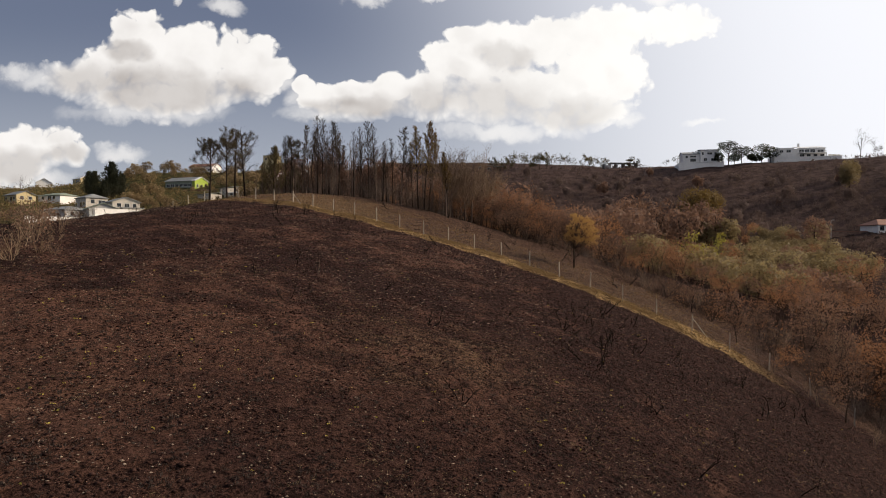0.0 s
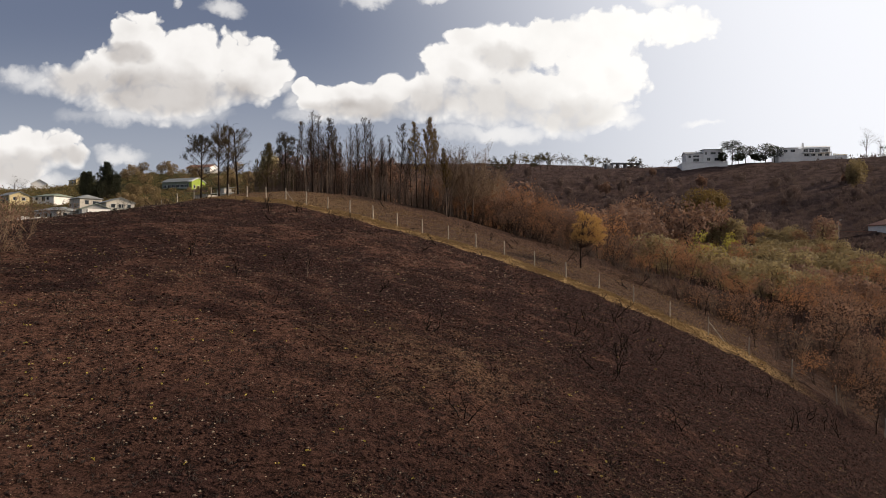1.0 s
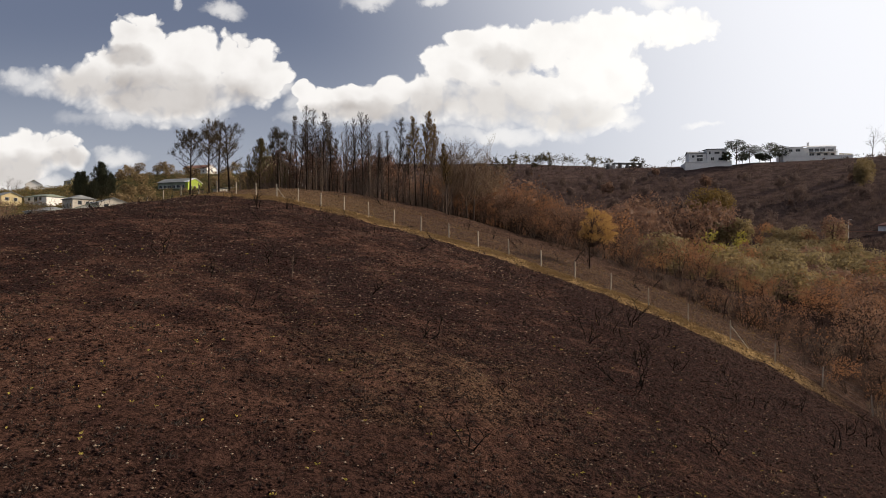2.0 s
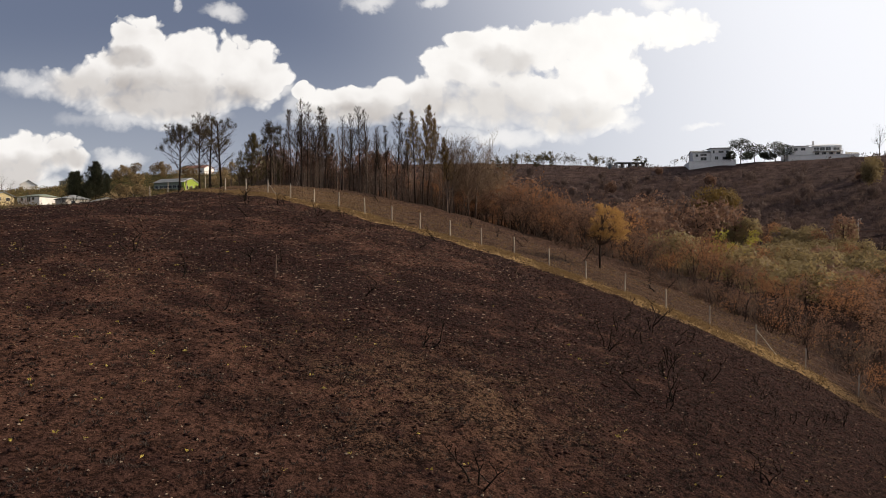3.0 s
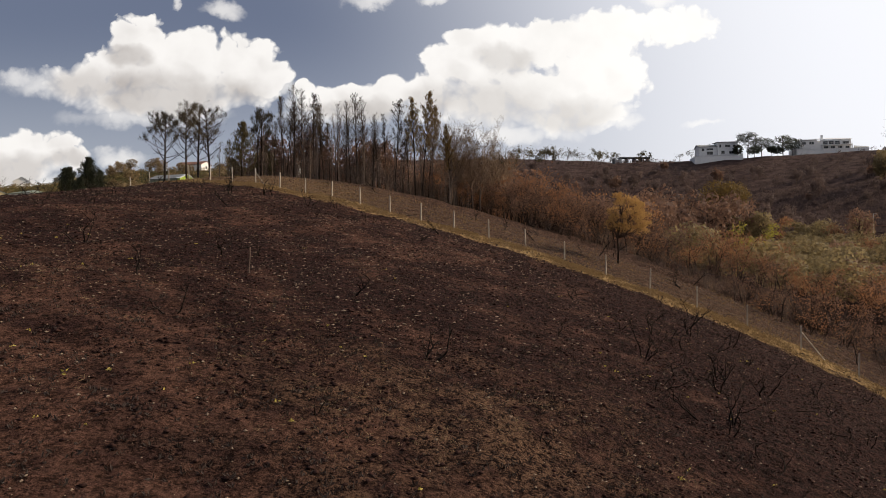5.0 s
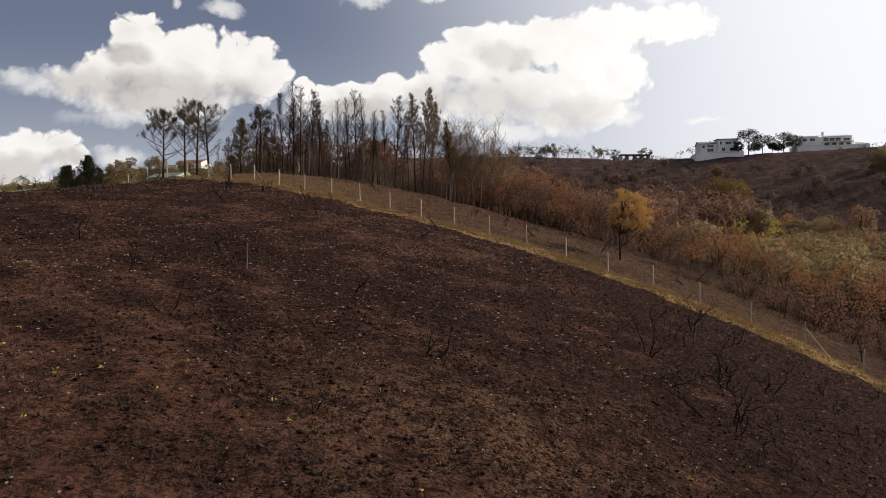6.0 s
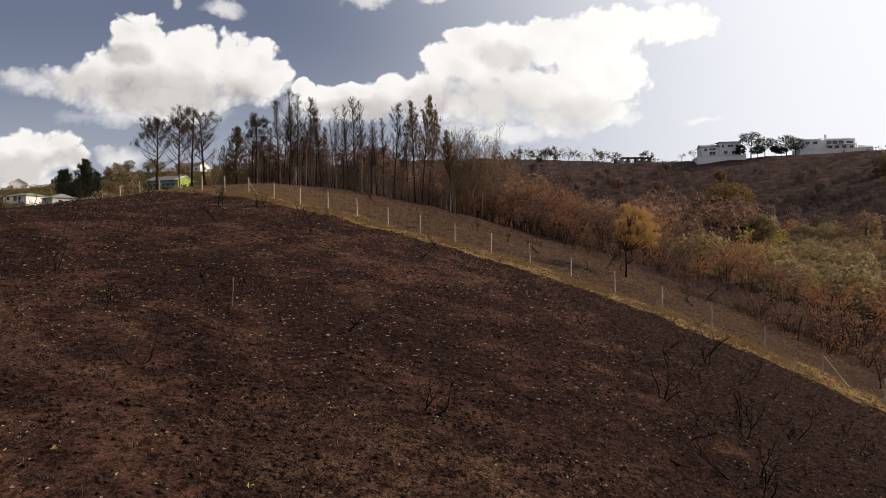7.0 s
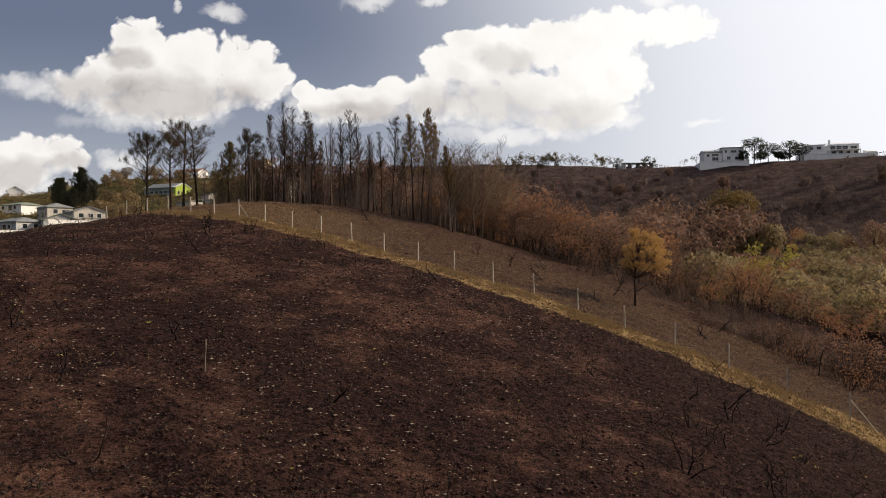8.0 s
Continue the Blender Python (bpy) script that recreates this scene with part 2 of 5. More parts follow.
    # trodden brown earth with pale leaf mould between fence and wood
    mould = calc(t, "MULTIPLY", step(t, across, 0.0, 1.5), calc(t, "SUBTRACT", 1.0, step(t, across, 26.0, 40.0)))
    earth = blend(t, step(t, speck, 0.42, 0.60), (0.026, 0.0150, 0.0112), (0.118, 0.0715, 0.051))
    col = blend(t, calc(t, "MULTIPLY", mould, calc(t, "SUBTRACT", 0.9, sooty)), col, earth)
    col = blend(t, calc(t, "MULTIPLY", strip, step(t, clod, 0.30, 0.55)), col, grassy)
    # burnt far slope lifted to an even grey-brown: haze put into the colour
    col = blend(t, calc(t, "MULTIPLY", step(t, sep.outputs[1], 170.0, 240.0), 0.8), col, blend(t, step(t, patch, 0.35, 0.65), (0.040, 0.026, 0.023), (0.098, 0.066, 0.058)))
    # green and olive cover of the unburnt slope
    cov = t.nodes.new("ShaderNodeAttribute")
    cov.attribute_name = "cover"
    olive = blend(t, step(t, patch, 0.35, 0.65), (0.03, 0.03, 0.012), (0.085, 0.07, 0.03))
    col = blend(t, cov.outputs["Fac"], col, olive)
    join(t, (col, bsdf.inputs["Base Color"]))
    add_bump(t, bsdf, calc(t, "ADD", clod, calc(t, "MULTIPLY", fine, 0.45)), 1.0, 0.34)
    return m


GROUND = ground_material()
CHAR = two_tone("charred_wood", (0.008, 0.007, 0.006), (0.035, 0.027, 0.022), 6.0, 0.9, 0.5, 0.02)
BARK = two_tone("scorched_bark", (0.020, 0.0145, 0.012), (0.082, 0.056, 0.042), 5.0, 0.9, 0.5, 0.03, 0.5, (1, 1, 0.3))
TAN_BARK = two_tone("tan_bark", (0.13, 0.092, 0.062), (0.30, 0.215, 0.145), 5.0, 0.9, 0.4, 0.02, 0.4, (1, 1, 0.3))
GREY_BARK = two_tone("grey_bark", (0.075, 0.055, 0.044), (0.21, 0.158, 0.125), 5.0, 0.9, 0.4, 0.02, 0.5, (1, 1, 0.3))
CONCRETE = two_tone("fence_concrete", (0.31, 0.275, 0.23), (0.49, 0.44, 0.375), 9.0, 0.85, 0.2, 0.005, 0.25)
WIRE = two_tone("galvanised_wire", (0.12, 0.11, 0.10), (0.2, 0.19, 0.18), 20.0, 0.5, 0.1, 0.001)
GRASS = leaf_material("dry_grass", [(0.14, 0.092, 0.045), (0.27, 0.18, 0.085), (0.42, 0.30, 0.155)], 0.35)
SPROUT = leaf_material("yellow_sprouts", [(0.20, 0.15, 0.03), (0.36, 0.30, 0.06), (0.46, 0.36, 0.14)], 0.3)
STONE = two_tone("pale_stone", (0.13, 0.095, 0.072), (0.33, 0.255, 0.19), 14.0, 0.9, 0.4, 0.01)
CLODS = two_tone("charred_clods", (0.011, 0.0062, 0.0055), (0.066, 0.0355, 0.029), 9.0, 0.95, 0.5, 0.02)
STUBBLE = leaf_material("burnt_stubble", [(0.012, 0.009, 0.008), (0.026, 0.018, 0.015), (0.055, 0.038, 0.030)], 0.2)
STRAW = leaf_material("bleached_straw", [(0.13, 0.09, 0.052), (0.24, 0.17, 0.095), (0.36, 0.27, 0.155)], 0.3)
MOULD = leaf_material("leaf_mould", [(0.10, 0.058, 0.038), (0.19, 0.118, 0.08), (0.33, 0.22, 0.15)], 0.3)
NEEDLE_DARK = leaf_material("scorched_needles", [(0.030, 0.024, 0.013), (0.060, 0.045, 0.023), (0.10, 0.072, 0.034)], 0.4)
NEEDLE_BROWN = leaf_material("brown_needles", [(0.07, 0.046, 0.016), (0.14, 0.09, 0.028), (0.20, 0.135, 0.04)], 0.4)
NEEDLE_OLIVE = leaf_material("olive_needles", [(0.045, 0.040, 0.018), (0.085, 0.070, 0.030), (0.15, 0.115, 0.045)], 0.4)
NEEDLE_TAWNY = leaf_material("tawny_needles", [(0.10, 0.066, 0.024), (0.19, 0.122, 0.040), (0.30, 0.20, 0.07)], 0.4)
NEEDLE_GOLD = leaf_material("golden_needles", [(0.37, 0.225, 0.082), (0.48, 0.30, 0.112), (0.60, 0.39, 0.155)], 0.5)
LEAF_ORANGE = leaf_material("orange_leaves", [(0.16, 0.083, 0.050), (0.28, 0.142, 0.072), (0.42, 0.212, 0.092)], 0.5)
LEAF_BROWN = leaf_material("brown_leaves", [(0.115, 0.068, 0.050), (0.190, 0.113, 0.079), (0.275, 0.165, 0.110)], 0.5)
LEAF_GREEN = leaf_material("olive_leaves", [(0.160, 0.122, 0.064), (0.225, 0.174, 0.088), (0.305, 0.238, 0.120)], 0.5)
LEAF_LIME = leaf_material("yellow_green_leaves", [(0.21, 0.185, 0.035), (0.29, 0.255, 0.045), (0.36, 0.31, 0.07)], 0.4)
LEAF_OLIVE = leaf_material("withered_garden_leaves", [(0.13, 0.092, 0.048), (0.22, 0.155, 0.080), (0.32, 0.235, 0.125)], 0.45)
LEAF_GARDEN = leaf_material("garden_leaves", [(0.075, 0.075, 0.03), (0.13, 0.125, 0.045), (0.21, 0.19, 0.07)], 0.4)
LEAF_DEEP = leaf_material("dark_green_leaves", [(0.026, 0.029, 0.017), (0.042, 0.046, 0.025), (0.066, 0.070, 0.035)], 0.35)
TWIGS_FAR = leaf_material("burnt_scrub", [(0.080, 0.056, 0.050), (0.120, 0.085, 0.074), (0.17, 0.122, 0.104)], 0.45)


# ---- building helpers ----
class Build:
    """Gathers faces for one mesh."""

    def __init__(self):
        self.verts, self.faces = [], []

    def tube(self, pts, radii, sides=5):
        base, n = len(self.verts), len(pts)
        for i, p in enumerate(pts):
            d = (pts[min(i + 1, n - 1)] - pts[max(i - 1, 0)]).normalized()
            a = d.cross(Vector((0.31, 0.95, 0.07))).normalized()
            b = d.cross(a)
            for k in range(sides):
                w = 2 * math.pi * k / sides
                self.verts.append(p + (a * math.cos(w) + b * math.sin(w)) * radii[i])
        for i in range(n - 1):
            for k in range(sides):
                q = base + i * sides
                self.faces.append((q + k, q + (k + 1) % sides, q + sides + (k + 1) % sides, q + sides + k))
        if sides > 3:
            self.faces.append(tuple(base + k for k in range(sides))[::-1])
            self.faces.append(tuple(base + (n - 1) * sides + k for k in range(sides)))

    def leaf(self, c, length, width, rng, along=None):
        d = Vector((rng.gauss(0, 1), rng.gauss(0, 1), rng.gauss(0, 1))).normalized() if along is None else along
        s = d.cross(Vector((rng.gauss(0, 1), rng.gauss(0, 1), rng.gauss(0, 1)))).normalized()
        b = len(self.verts)
        n = d.cross(s) * (width * 0.25)
        self.verts += [c - d * length / 2, c + s * width / 2 + n, c + d * length / 2, c - s * width / 2 + n]
        self.faces.append((b, b + 1, b + 2, b + 3))

    def box(self, lo, hi):
        b = len(self.verts)
        for z in (lo[2], hi[2]):
            for x, y in ((lo[0], lo[1]), (hi[0], lo[1]), (hi[0], hi[1]), (lo[0], hi[1])):
                self.verts.append(Vector((x, y, z)))
        for f in ((3, 2, 1, 0), (4, 5, 6, 7), (0, 1, 5, 4), (1, 2, 6, 5), (2, 3, 7, 6), (3, 0, 4, 7)):
            self.faces.append(tuple(b + i for i in f))

    def prism(self, outline, y0, y1, along_x=False):
        """A flat outline in x and z, drawn out from y0 to y1 (or in y and z, drawn out along x)."""
        b, n = len(self.verts), len(outline)
        for y in (y0, y1):
            self.verts += [Vector((y, -x, z)) if along_x else Vector((x, y, z)) for x, z in outline]
        self.faces.append(tuple(range(b, b + n)))
        self.faces.append(tuple(range(b + n, b + 2 * n))[::-1])
        for i in range(n):
            j = (i + 1) % n
            self.faces.append((b + j, b + i, b + n + i, b + n + j))

    def lump(self, c, r, rng, squash=0.7):
        """A small uneven stone: an octahedron with a broken outline."""
        b = len(self.verts)
        for d in ((1, 0, 0), (0, 1, 0), (-1, 0, 0), (0, -1, 0), (0, 0, squash), (0, 0, -squash)):
            self.verts.append(c + Vector(d) * r * rng.uniform(0.6, 1.3))
        for f in ((0, 1, 4), (1, 2, 4), (2, 3, 4), (3, 0, 4), (1, 0, 5), (2, 1, 5), (3, 2, 5), (0, 3, 5)):
            self.faces.append(tuple(b + i for i in f))

    def mesh(self, name, mat, smooth=False):
        me = bpy.data.meshes.new(name)
        me.from_pydata([tuple(v) for v in self.verts], [], self.faces)
        me.materials.append(mat)
        if smooth:
            me.shade_smooth()
        return me


def part(name, build, mat, parent, label="", smooth=False):
    ob = new(name, build.mesh(name, mat, smooth))
    ob.parent = parent
    return tagged(ob, label)


def thing(name, label, category, group="", kind=""):
    return tagged(new(name), label, category, group, kind)


FAMILY = {}


def again(ob, m):
    """A copy of a thing at the pose m, as copy_thing() makes it; the thing's parts are looked up only once."""
    if ob.name not in FAMILY:
        FAMILY[ob.name] = (ob, *ob.children_recursive)
    made = {}
    for o in FAMILY[ob.name]:
        made[o] = o.copy()
        scene.collection.objects.link(made[o])
        made[o].parent = made.get(o.parent, o.parent)
    made[ob].matrix_basis = m @ Matrix.Diagonal((*ob.scale, 1))
    return made[ob]


def wander(rng, start, way, length, steps, bend, lift=0.0):
    """A crooked line of points from start."""
    pts, d = [Vector(start)], Vector(way).normalized()
    for _ in range(steps):
        d = (d + Vector((rng.gauss(0, bend), rng.gauss(0, bend), rng.gauss(0, bend) + lift))).normalized()
        pts.append(pts[-1] + d * length / steps)
    return pts


def taper(r0, r1, n):
    return [r0 + (r1 - r0) * i / (n - 1) for i in range(n)]


# ---- the lie of the land ----
def smooth01(v):
    v = np.clip(v, 0, 1)
    return v * v * (3 - 2 * v)


def hill(x, y):
    """The burnt spur that the fence climbs."""
    u = np.clip(x, -60, 45) / 30
    over = np.maximum(y - 100, 0)
    back = np.where(y > 100, 100 + 16 * (1 - np.exp(-over / 16)), np.maximum(y, -15))
    v = (back - 70) / 40
    z = 19.162 - 6.118 * u + 6.676 * v - 2.405 * u ** 2 + 0.009 * u * v - 0.186 * v ** 2 - 0.125 * u ** 3 + 1.745 * u * u * v - 1.654 * u * v * v + 0.132 * v ** 3
    z = z - 0.178 * u ** 4 + 2.026 * u ** 3 * v - 1.833 * u * u * v * v
    z = z + 2.2 * np.exp(-((x + 55) / 8) ** 2 - ((y - 101) / 10) ** 2)
    # a ditch along the wood's edge
    across, along = (x + 20.58) * 0.4867 + (y - 93.37) * 0.8736, (x + 20.58) * 0.8736 - (y - 93.37) * 0.4867
    z = z - 0.9 * np.exp(-((across - 15.5) / 1.2) ** 2) * smooth01((along - 36) / 6) * smooth01((62 - along) / 8)
    return z - 0.16 * np.maximum(y - 132, 0) - 0.14 * np.maximum(x - 45, 0) - 0.25 * np.maximum(-60 - x, 0)


RADII = [0, 60, 110, 150, 205, 260, 353, 420, 700, 1500, 6000]
LAND_LEFT = [5, 12, 17, 19, 22, 31, 47.0, 63, 61, 40, 0]
LAND_MID = [5, 8, 11, 14, 19, 30, 60, 73, 70, 40, 0]
LAND_RIGHT = [-4, 1, 7, 12, 16, 27, 60.3, 68, 66, 45, 0]
LAND_EDGE = [-2, 6, 12, 17, 21, 30.2, 43, 49, 48, 36, 0]


def far_land(x, y):
    r, a = np.hypot(x, y), np.degrees(np.arctan2(x, y))
    weights = [np.interp(a, [-180, -45, -33, -28.5, -24, -8], [0, 0, 0, 0.35, 1, 0]),
               np.interp(a, [-180, -110, -24, -4, 6, 16, 60, 120, 180], [1, 0.5, 0, 1, 1, 0, 0, 1, 1]),
               np.interp(a, [6, 16, 60, 110], [0, 1, 1, 0])]
    weights.append(np.maximum(1 - sum(weights), 0))
    total = sum(weights)
    return sum(w * np.interp(r, RADII, prof) for w, prof in zip(weights, (LAND_LEFT, LAND_MID, LAND_RIGHT, LAND_EDGE))) / total


def land(x, y):
    x, y = np.asarray(x, float), np.asarray(y, float)
    d = np.hypot((x + 5) / 52, (y - 60) / 86)
    w = 1 - smooth01((d - 0.92) / 0.75)
    f = far_land(x, y)
    return f + w * (hill(x, y) - f)


def relief(x, y):
    p = Vector((x, y, 0))
    far = min(1.0 + math.hypot(x, y - 40) / 120, 5.0)
    near = 0.05 * noise.noise(p * 1.9)
    if far < 1.45:
        near += 0.055 * noise.noise(p * 0.9 + Vector((7, 3, 1))) + 0.05 * noise.noise(p * 3.3)
    return 0.16 * far * noise.fractal(p * 0.33 / far, 1.0, 2.0, 3) + near


def ground_z(x, y):
    return float(land(x, y)) + relief(x, y)


def make_ground():
    out = np.geomspace(1, 22, 22)
    xs = np.concatenate([-200 * out[:0:-1], np.arange(-200, -60, 4), np.arange(-60, -34, 0.6), np.arange(-34, 32, 0.3), np.arange(32, 60, 0.6), np.arange(60, 200, 3.5), 200 * out])
    ys = np.concatenate([-100 * np.geomspace(1, 44, 18)[::-1], np.arange(-94, 20, 6), np.arange(20, 30, 0.5), np.arange(30, 72, 0.3), np.arange(72, 135, 0.6), np.arange(135, 440, 3.5), 440 * np.geomspace(1, 10, 18)])
    gx, gy = np.meshgrid(xs, ys)
    gz = land(gx, gy)
    bumps = np.array([relief(x, y) for x, y in zip(gx.ravel(), gy.ravel())]).reshape(gx.shape)
    pts = np.stack([gx, gy, gz + bumps], -1).reshape(-1, 3)
    n = len(xs)
    i = (np.arange(len(ys) - 1)[:, None] * n + np.arange(n - 1)[None, :]).ravel()
    quads = np.stack([i, i + 1, i + n + 1, i + n], -1)
    me = bpy.data.meshes.new("ground")
    me.from_pydata(pts.tolist(), [], quads.tolist())
    me.materials.append(GROUND)
    me.shade_smooth()
    ang = np.degrees(np.arctan2(gx, gy))
    town = smooth01((-8 - ang) / 8) * smooth01((np.hypot(gx, gy) - 140) / 40)
    cover = me.attributes.new("cover", "FLOAT", "POINT")
    cover.data.foreach_set("value", town.ravel().astype(np.float32))
    tagged(new("ground", me), "burnt brown hillside soil falling to wooded valley", "ground", kind="structure")


make_ground()


# ---- the fence ----
def make_fence():
    fence = thing("fence", "wire fence on pale concrete posts running downhill", "fence")
    rng = random.Random(4)
    post = Build()
    post.prism([(-0.046, -0.3), (0.046, -0.3), (0.04, 1.60), (0.02, 1.65), (-0.02, 1.65), (-0.04, 1.60)], -0.044, 0.044)
    shape = post.mesh("post", CONCRETE)
    tops = []
    for i in range(-8, 20):
        x, y = -20.58 + 3.034 * i, 93.37 - 1.692 * i
        z = ground_z(x, y)
        ob = new("post", shape)
        ob.parent = fence
        ob.matrix_basis = pose(x, y, z, rng.gauss(0, 1.2), rng.gauss(0, 1.2), -29 + rng.gauss(0, 3))
        tops.append(Vector((x, y, z)))
    for i in (8, 23):
        p, q = tops[i], tops[i + 1]
        foot = p + (q - p) * 0.42
        foot.z = ground_z(foot.x, foot.y) - 0.05
        brace = Build()
        brace.tube([foot, p + Vector((0, 0, 1.25))], [0.034, 0.034], 6)
        part("brace", brace, CONCRETE, fence, "slanting concrete strut")
    for h in (0.25, 0.6, 0.95, 1.25, 1.52):
        line = Build()
        pts = []
        for p, q in zip(tops, tops[1:]):
            pts += [p + Vector((-0.04, -0.07, h)), (p + q) / 2 + Vector((-0.04, -0.07, h - 0.03))]
        pts.append(tops[-1] + Vector((-0.04, -0.07, h)))
        line.tube(pts, [0.006] * len(pts), 3)
        part("wire", line, WIRE, fence)


make_fence()


# ---- trees ----
def make_pine(name, rng, height, label, needles, tufts, bare_from=0.35, spread=1.6, thick=0.13, group="", swept=0.5, tuft=0.5, bark=None, dense=4.2, cone=0.6, twigs=(4, 7)):
    """A straight pine: fine upswept branches all the way up the stem, needles left in upright brushes at the twig ends."""
    tree = thing(name, label, "tree", group)
    bark = bark or BARK
    trunk, limbs, crown = Build(), Build(), Build()
    line = wander(rng, (0, 0, -0.3), (0, 0, 1), height + 0.3, 12, 0.022, 0.02)
    trunk.tube(line, taper(thick, 0.02, 13), 7)
    count = int(height * dense)
    for k in range(count):
        f = bare_from + (1 - bare_from) * (k + rng.random()) / count
        s = f * 12
        i = min(int(s), 11)
        at = line[i].lerp(line[i + 1], s - i)
        w = rng.uniform(0, 2 * math.pi)
        reach = spread * (1.06 - f) ** cone * rng.uniform(0.4, 1.15)
        arm = wander(rng, at, (math.cos(w), math.sin(w), swept * rng.uniform(0.4, 1.3)), reach, 4, 0.12, 0.22)
        limbs.tube(arm, taper(0.026 if f < 0.8 else 0.018, 0.008, 5), 3)
        for j in range(rng.randint(*twigs)):
            twig = wander(rng, arm[rng.randint(1, 4)], (math.cos(w + rng.gauss(0, 0.7)), math.sin(w + rng.gauss(0, 0.7)), rng.uniform(0.5, 1.8)), reach * rng.uniform(0.22, 0.5), 1, 0.1)
            limbs.tube(twig, (0.012, 0.006), 3)
            if rng.random() < tufts:
                up = (twig[1] - twig[0]).normalized() + Vector((0, 0, 0.6))
                for _ in range(7):
                    c = twig[1] + Vector((rng.gauss(0, 0.16), rng.gauss(0, 0.16), rng.gauss(0, 0.2))) * tuft
                    crown.leaf(c, rng.uniform(0.4, 0.75) * tuft, 0.10 * tuft, rng, (up + Vector((rng.gauss(0, 0.35), rng.gauss(0, 0.35), rng.gauss(0, 0.35)))).normalized())
    part("trunk", trunk, bark, tree, smooth=True)
    part("branchwork", limbs, bark, tree)
    if crown.faces:
        part("crown", crown, needles, tree)
    return tree


def make_brush(rng, height, label, leaves=0, bark=None, leaf_mat=None, group="brushwood", stems=8):
    """A thicket bush: many thin stems out of one root, fine twigs, some curled leaves."""
    bush = thing("bush", label, "bush", group)
    wood, crown = Build(), Build()
    for _ in range(stems):
        w, lean = rng.uniform(0, 6.28), rng.uniform(0.1, 0.75)
        stem = wander(rng, (0.15 * math.cos(w), 0.15 * math.sin(w), -0.2), (lean * math.cos(w), lean * math.sin(w), 1), height * rng.uniform(0.6, 1.05), 4, 0.13, 0.03)
        wood.tube(stem, taper(0.028, 0.008, 5), 3)
        for _ in range(13):
            i = rng.randint(1, 3)
            at = stem[i].lerp(stem[i + 1], rng.random())
            way = Vector((math.cos(w) * 0.6 + rng.gauss(0, 0.7), math.sin(w) * 0.6 + rng.gauss(0, 0.7), rng.uniform(0.2, 1.3))).normalized()
            long = height * rng.uniform(0.12, 0.3)
            wood.leaf(at + way * long / 2, long, 0.022, rng, way)
            for _ in range(leaves):
                crown.leaf(at + way * long * rng.uniform(0.4, 1.1) + Vector((rng.gauss(0, 0.12), rng.gauss(0, 0.12), rng.gauss(0, 0.12))), rng.uniform(0.1, 0.2), rng.uniform(0.07, 0.13), rng)
    part("branchwork", wood, bark or GREY_BARK, bush)
    if leaves:
        part("crown", crown, leaf_mat or LEAF_BROWN, bush)
    return bush


def make_broadleaf(name, rng, height, label, leaves, count, leaf=0.2, width=0.5, stems=1, group="", bark=None, category="tree", fork=0.3, fine=1, clump=0.05):
    """A tree or tall shrub: stems that fork twice, leaves in clumps round the twig ends. fine: 0 far off, 1 leafy, 2 bare with fine sprays."""
    tree = thing(name, label, category, group)
    trunk, limbs, crown = Build(), Build(), Build()
    ends = []
    for s in range(stems):
        w0 = rng.uniform(0, 6.28)
        lean = 0.05 if stems == 1 else 0.35
        line = wander(rng, (0.12 * s * math.cos(w0), 0.12 * s * math.sin(w0), -0.3), (lean * math.cos(w0), lean * math.sin(w0), 1), height * (0.6 if stems == 1 else 0.5), 5, 0.09, 0.04)
        thick = height * (0.015 if stems == 1 else 0.008)
        trunk.tube(line, taper(thick, thick * 0.45, 6), 6 if fine else 4)
        arms = 9 if stems == 1 else 5
        for k in range(arms):
            f = fork + (1 - fork) * (k + 1) / arms
            s5 = min(f * 5, 4.99)
            at = line[int(s5)].lerp(line[int(s5) + 1], s5 % 1)
            w = rng.uniform(0, 6.28)
            arm = wander(rng, at, (math.cos(w) * width * 2, math.sin(w) * width * 2, rng.uniform(0.5, 1.4)), height * rng.uniform(0.26, 0.45), 4 if fine else 2, 0.16, 0.06)
            limbs.tube(arm, taper(thick * 0.34, thick * 0.13, len(arm)), 4 if fine == 2 else 3)
            for _ in range(4):
                twig = wander(rng, arm[rng.randint(len(arm) // 2, len(arm) - 1)], (math.cos(w) + rng.gauss(0, 0.8), math.sin(w) + rng.gauss(0, 0.8), rng.uniform(-0.1, 1.0)), height * rng.uniform(0.1, 0.2), 2, 0.22, 0.05)
                if fine:
                    limbs.tube(twig, taper(max(thick * 0.17, 0.014), max(thick * 0.09, 0.010), 3), 3)
                ends.append(twig[-1])
                for _ in range(2 if fine == 2 else 0):
                    spray = wander(rng, twig[rng.randint(1, 2)], (math.cos(w) * 0.6 + rng.gauss(0, 0.8), math.sin(w) * 0.6 + rng.gauss(0, 0.8), rng.uniform(0.2, 1.5)), height * rng.uniform(0.07, 0.13), 2, 0.2, 0.1)
                    limbs.tube(spray, (max(thick * 0.08, 0.010), max(thick * 0.065, 0.009), max(thick * 0.05, 0.007)), 3)
    for k in range(count):
        e = ends[rng.randrange(len(ends))] if rng.random() < 0.85 else ends[k % len(ends)]
        c = e + Vector((rng.gauss(0, 1), rng.gauss(0, 1), rng.gauss(0, 0.8))) * height * clump
        crown.leaf(c, leaf * rng.uniform(0.7, 1.3), leaf * rng.uniform(0.5, 0.9), rng)
    part("trunk", trunk, bark or BARK, tree, smooth=True)
    part("branchwork", limbs, bark or BARK, tree)
    if crown.faces:
        part("crown", crown, leaves, tree)
    return tree


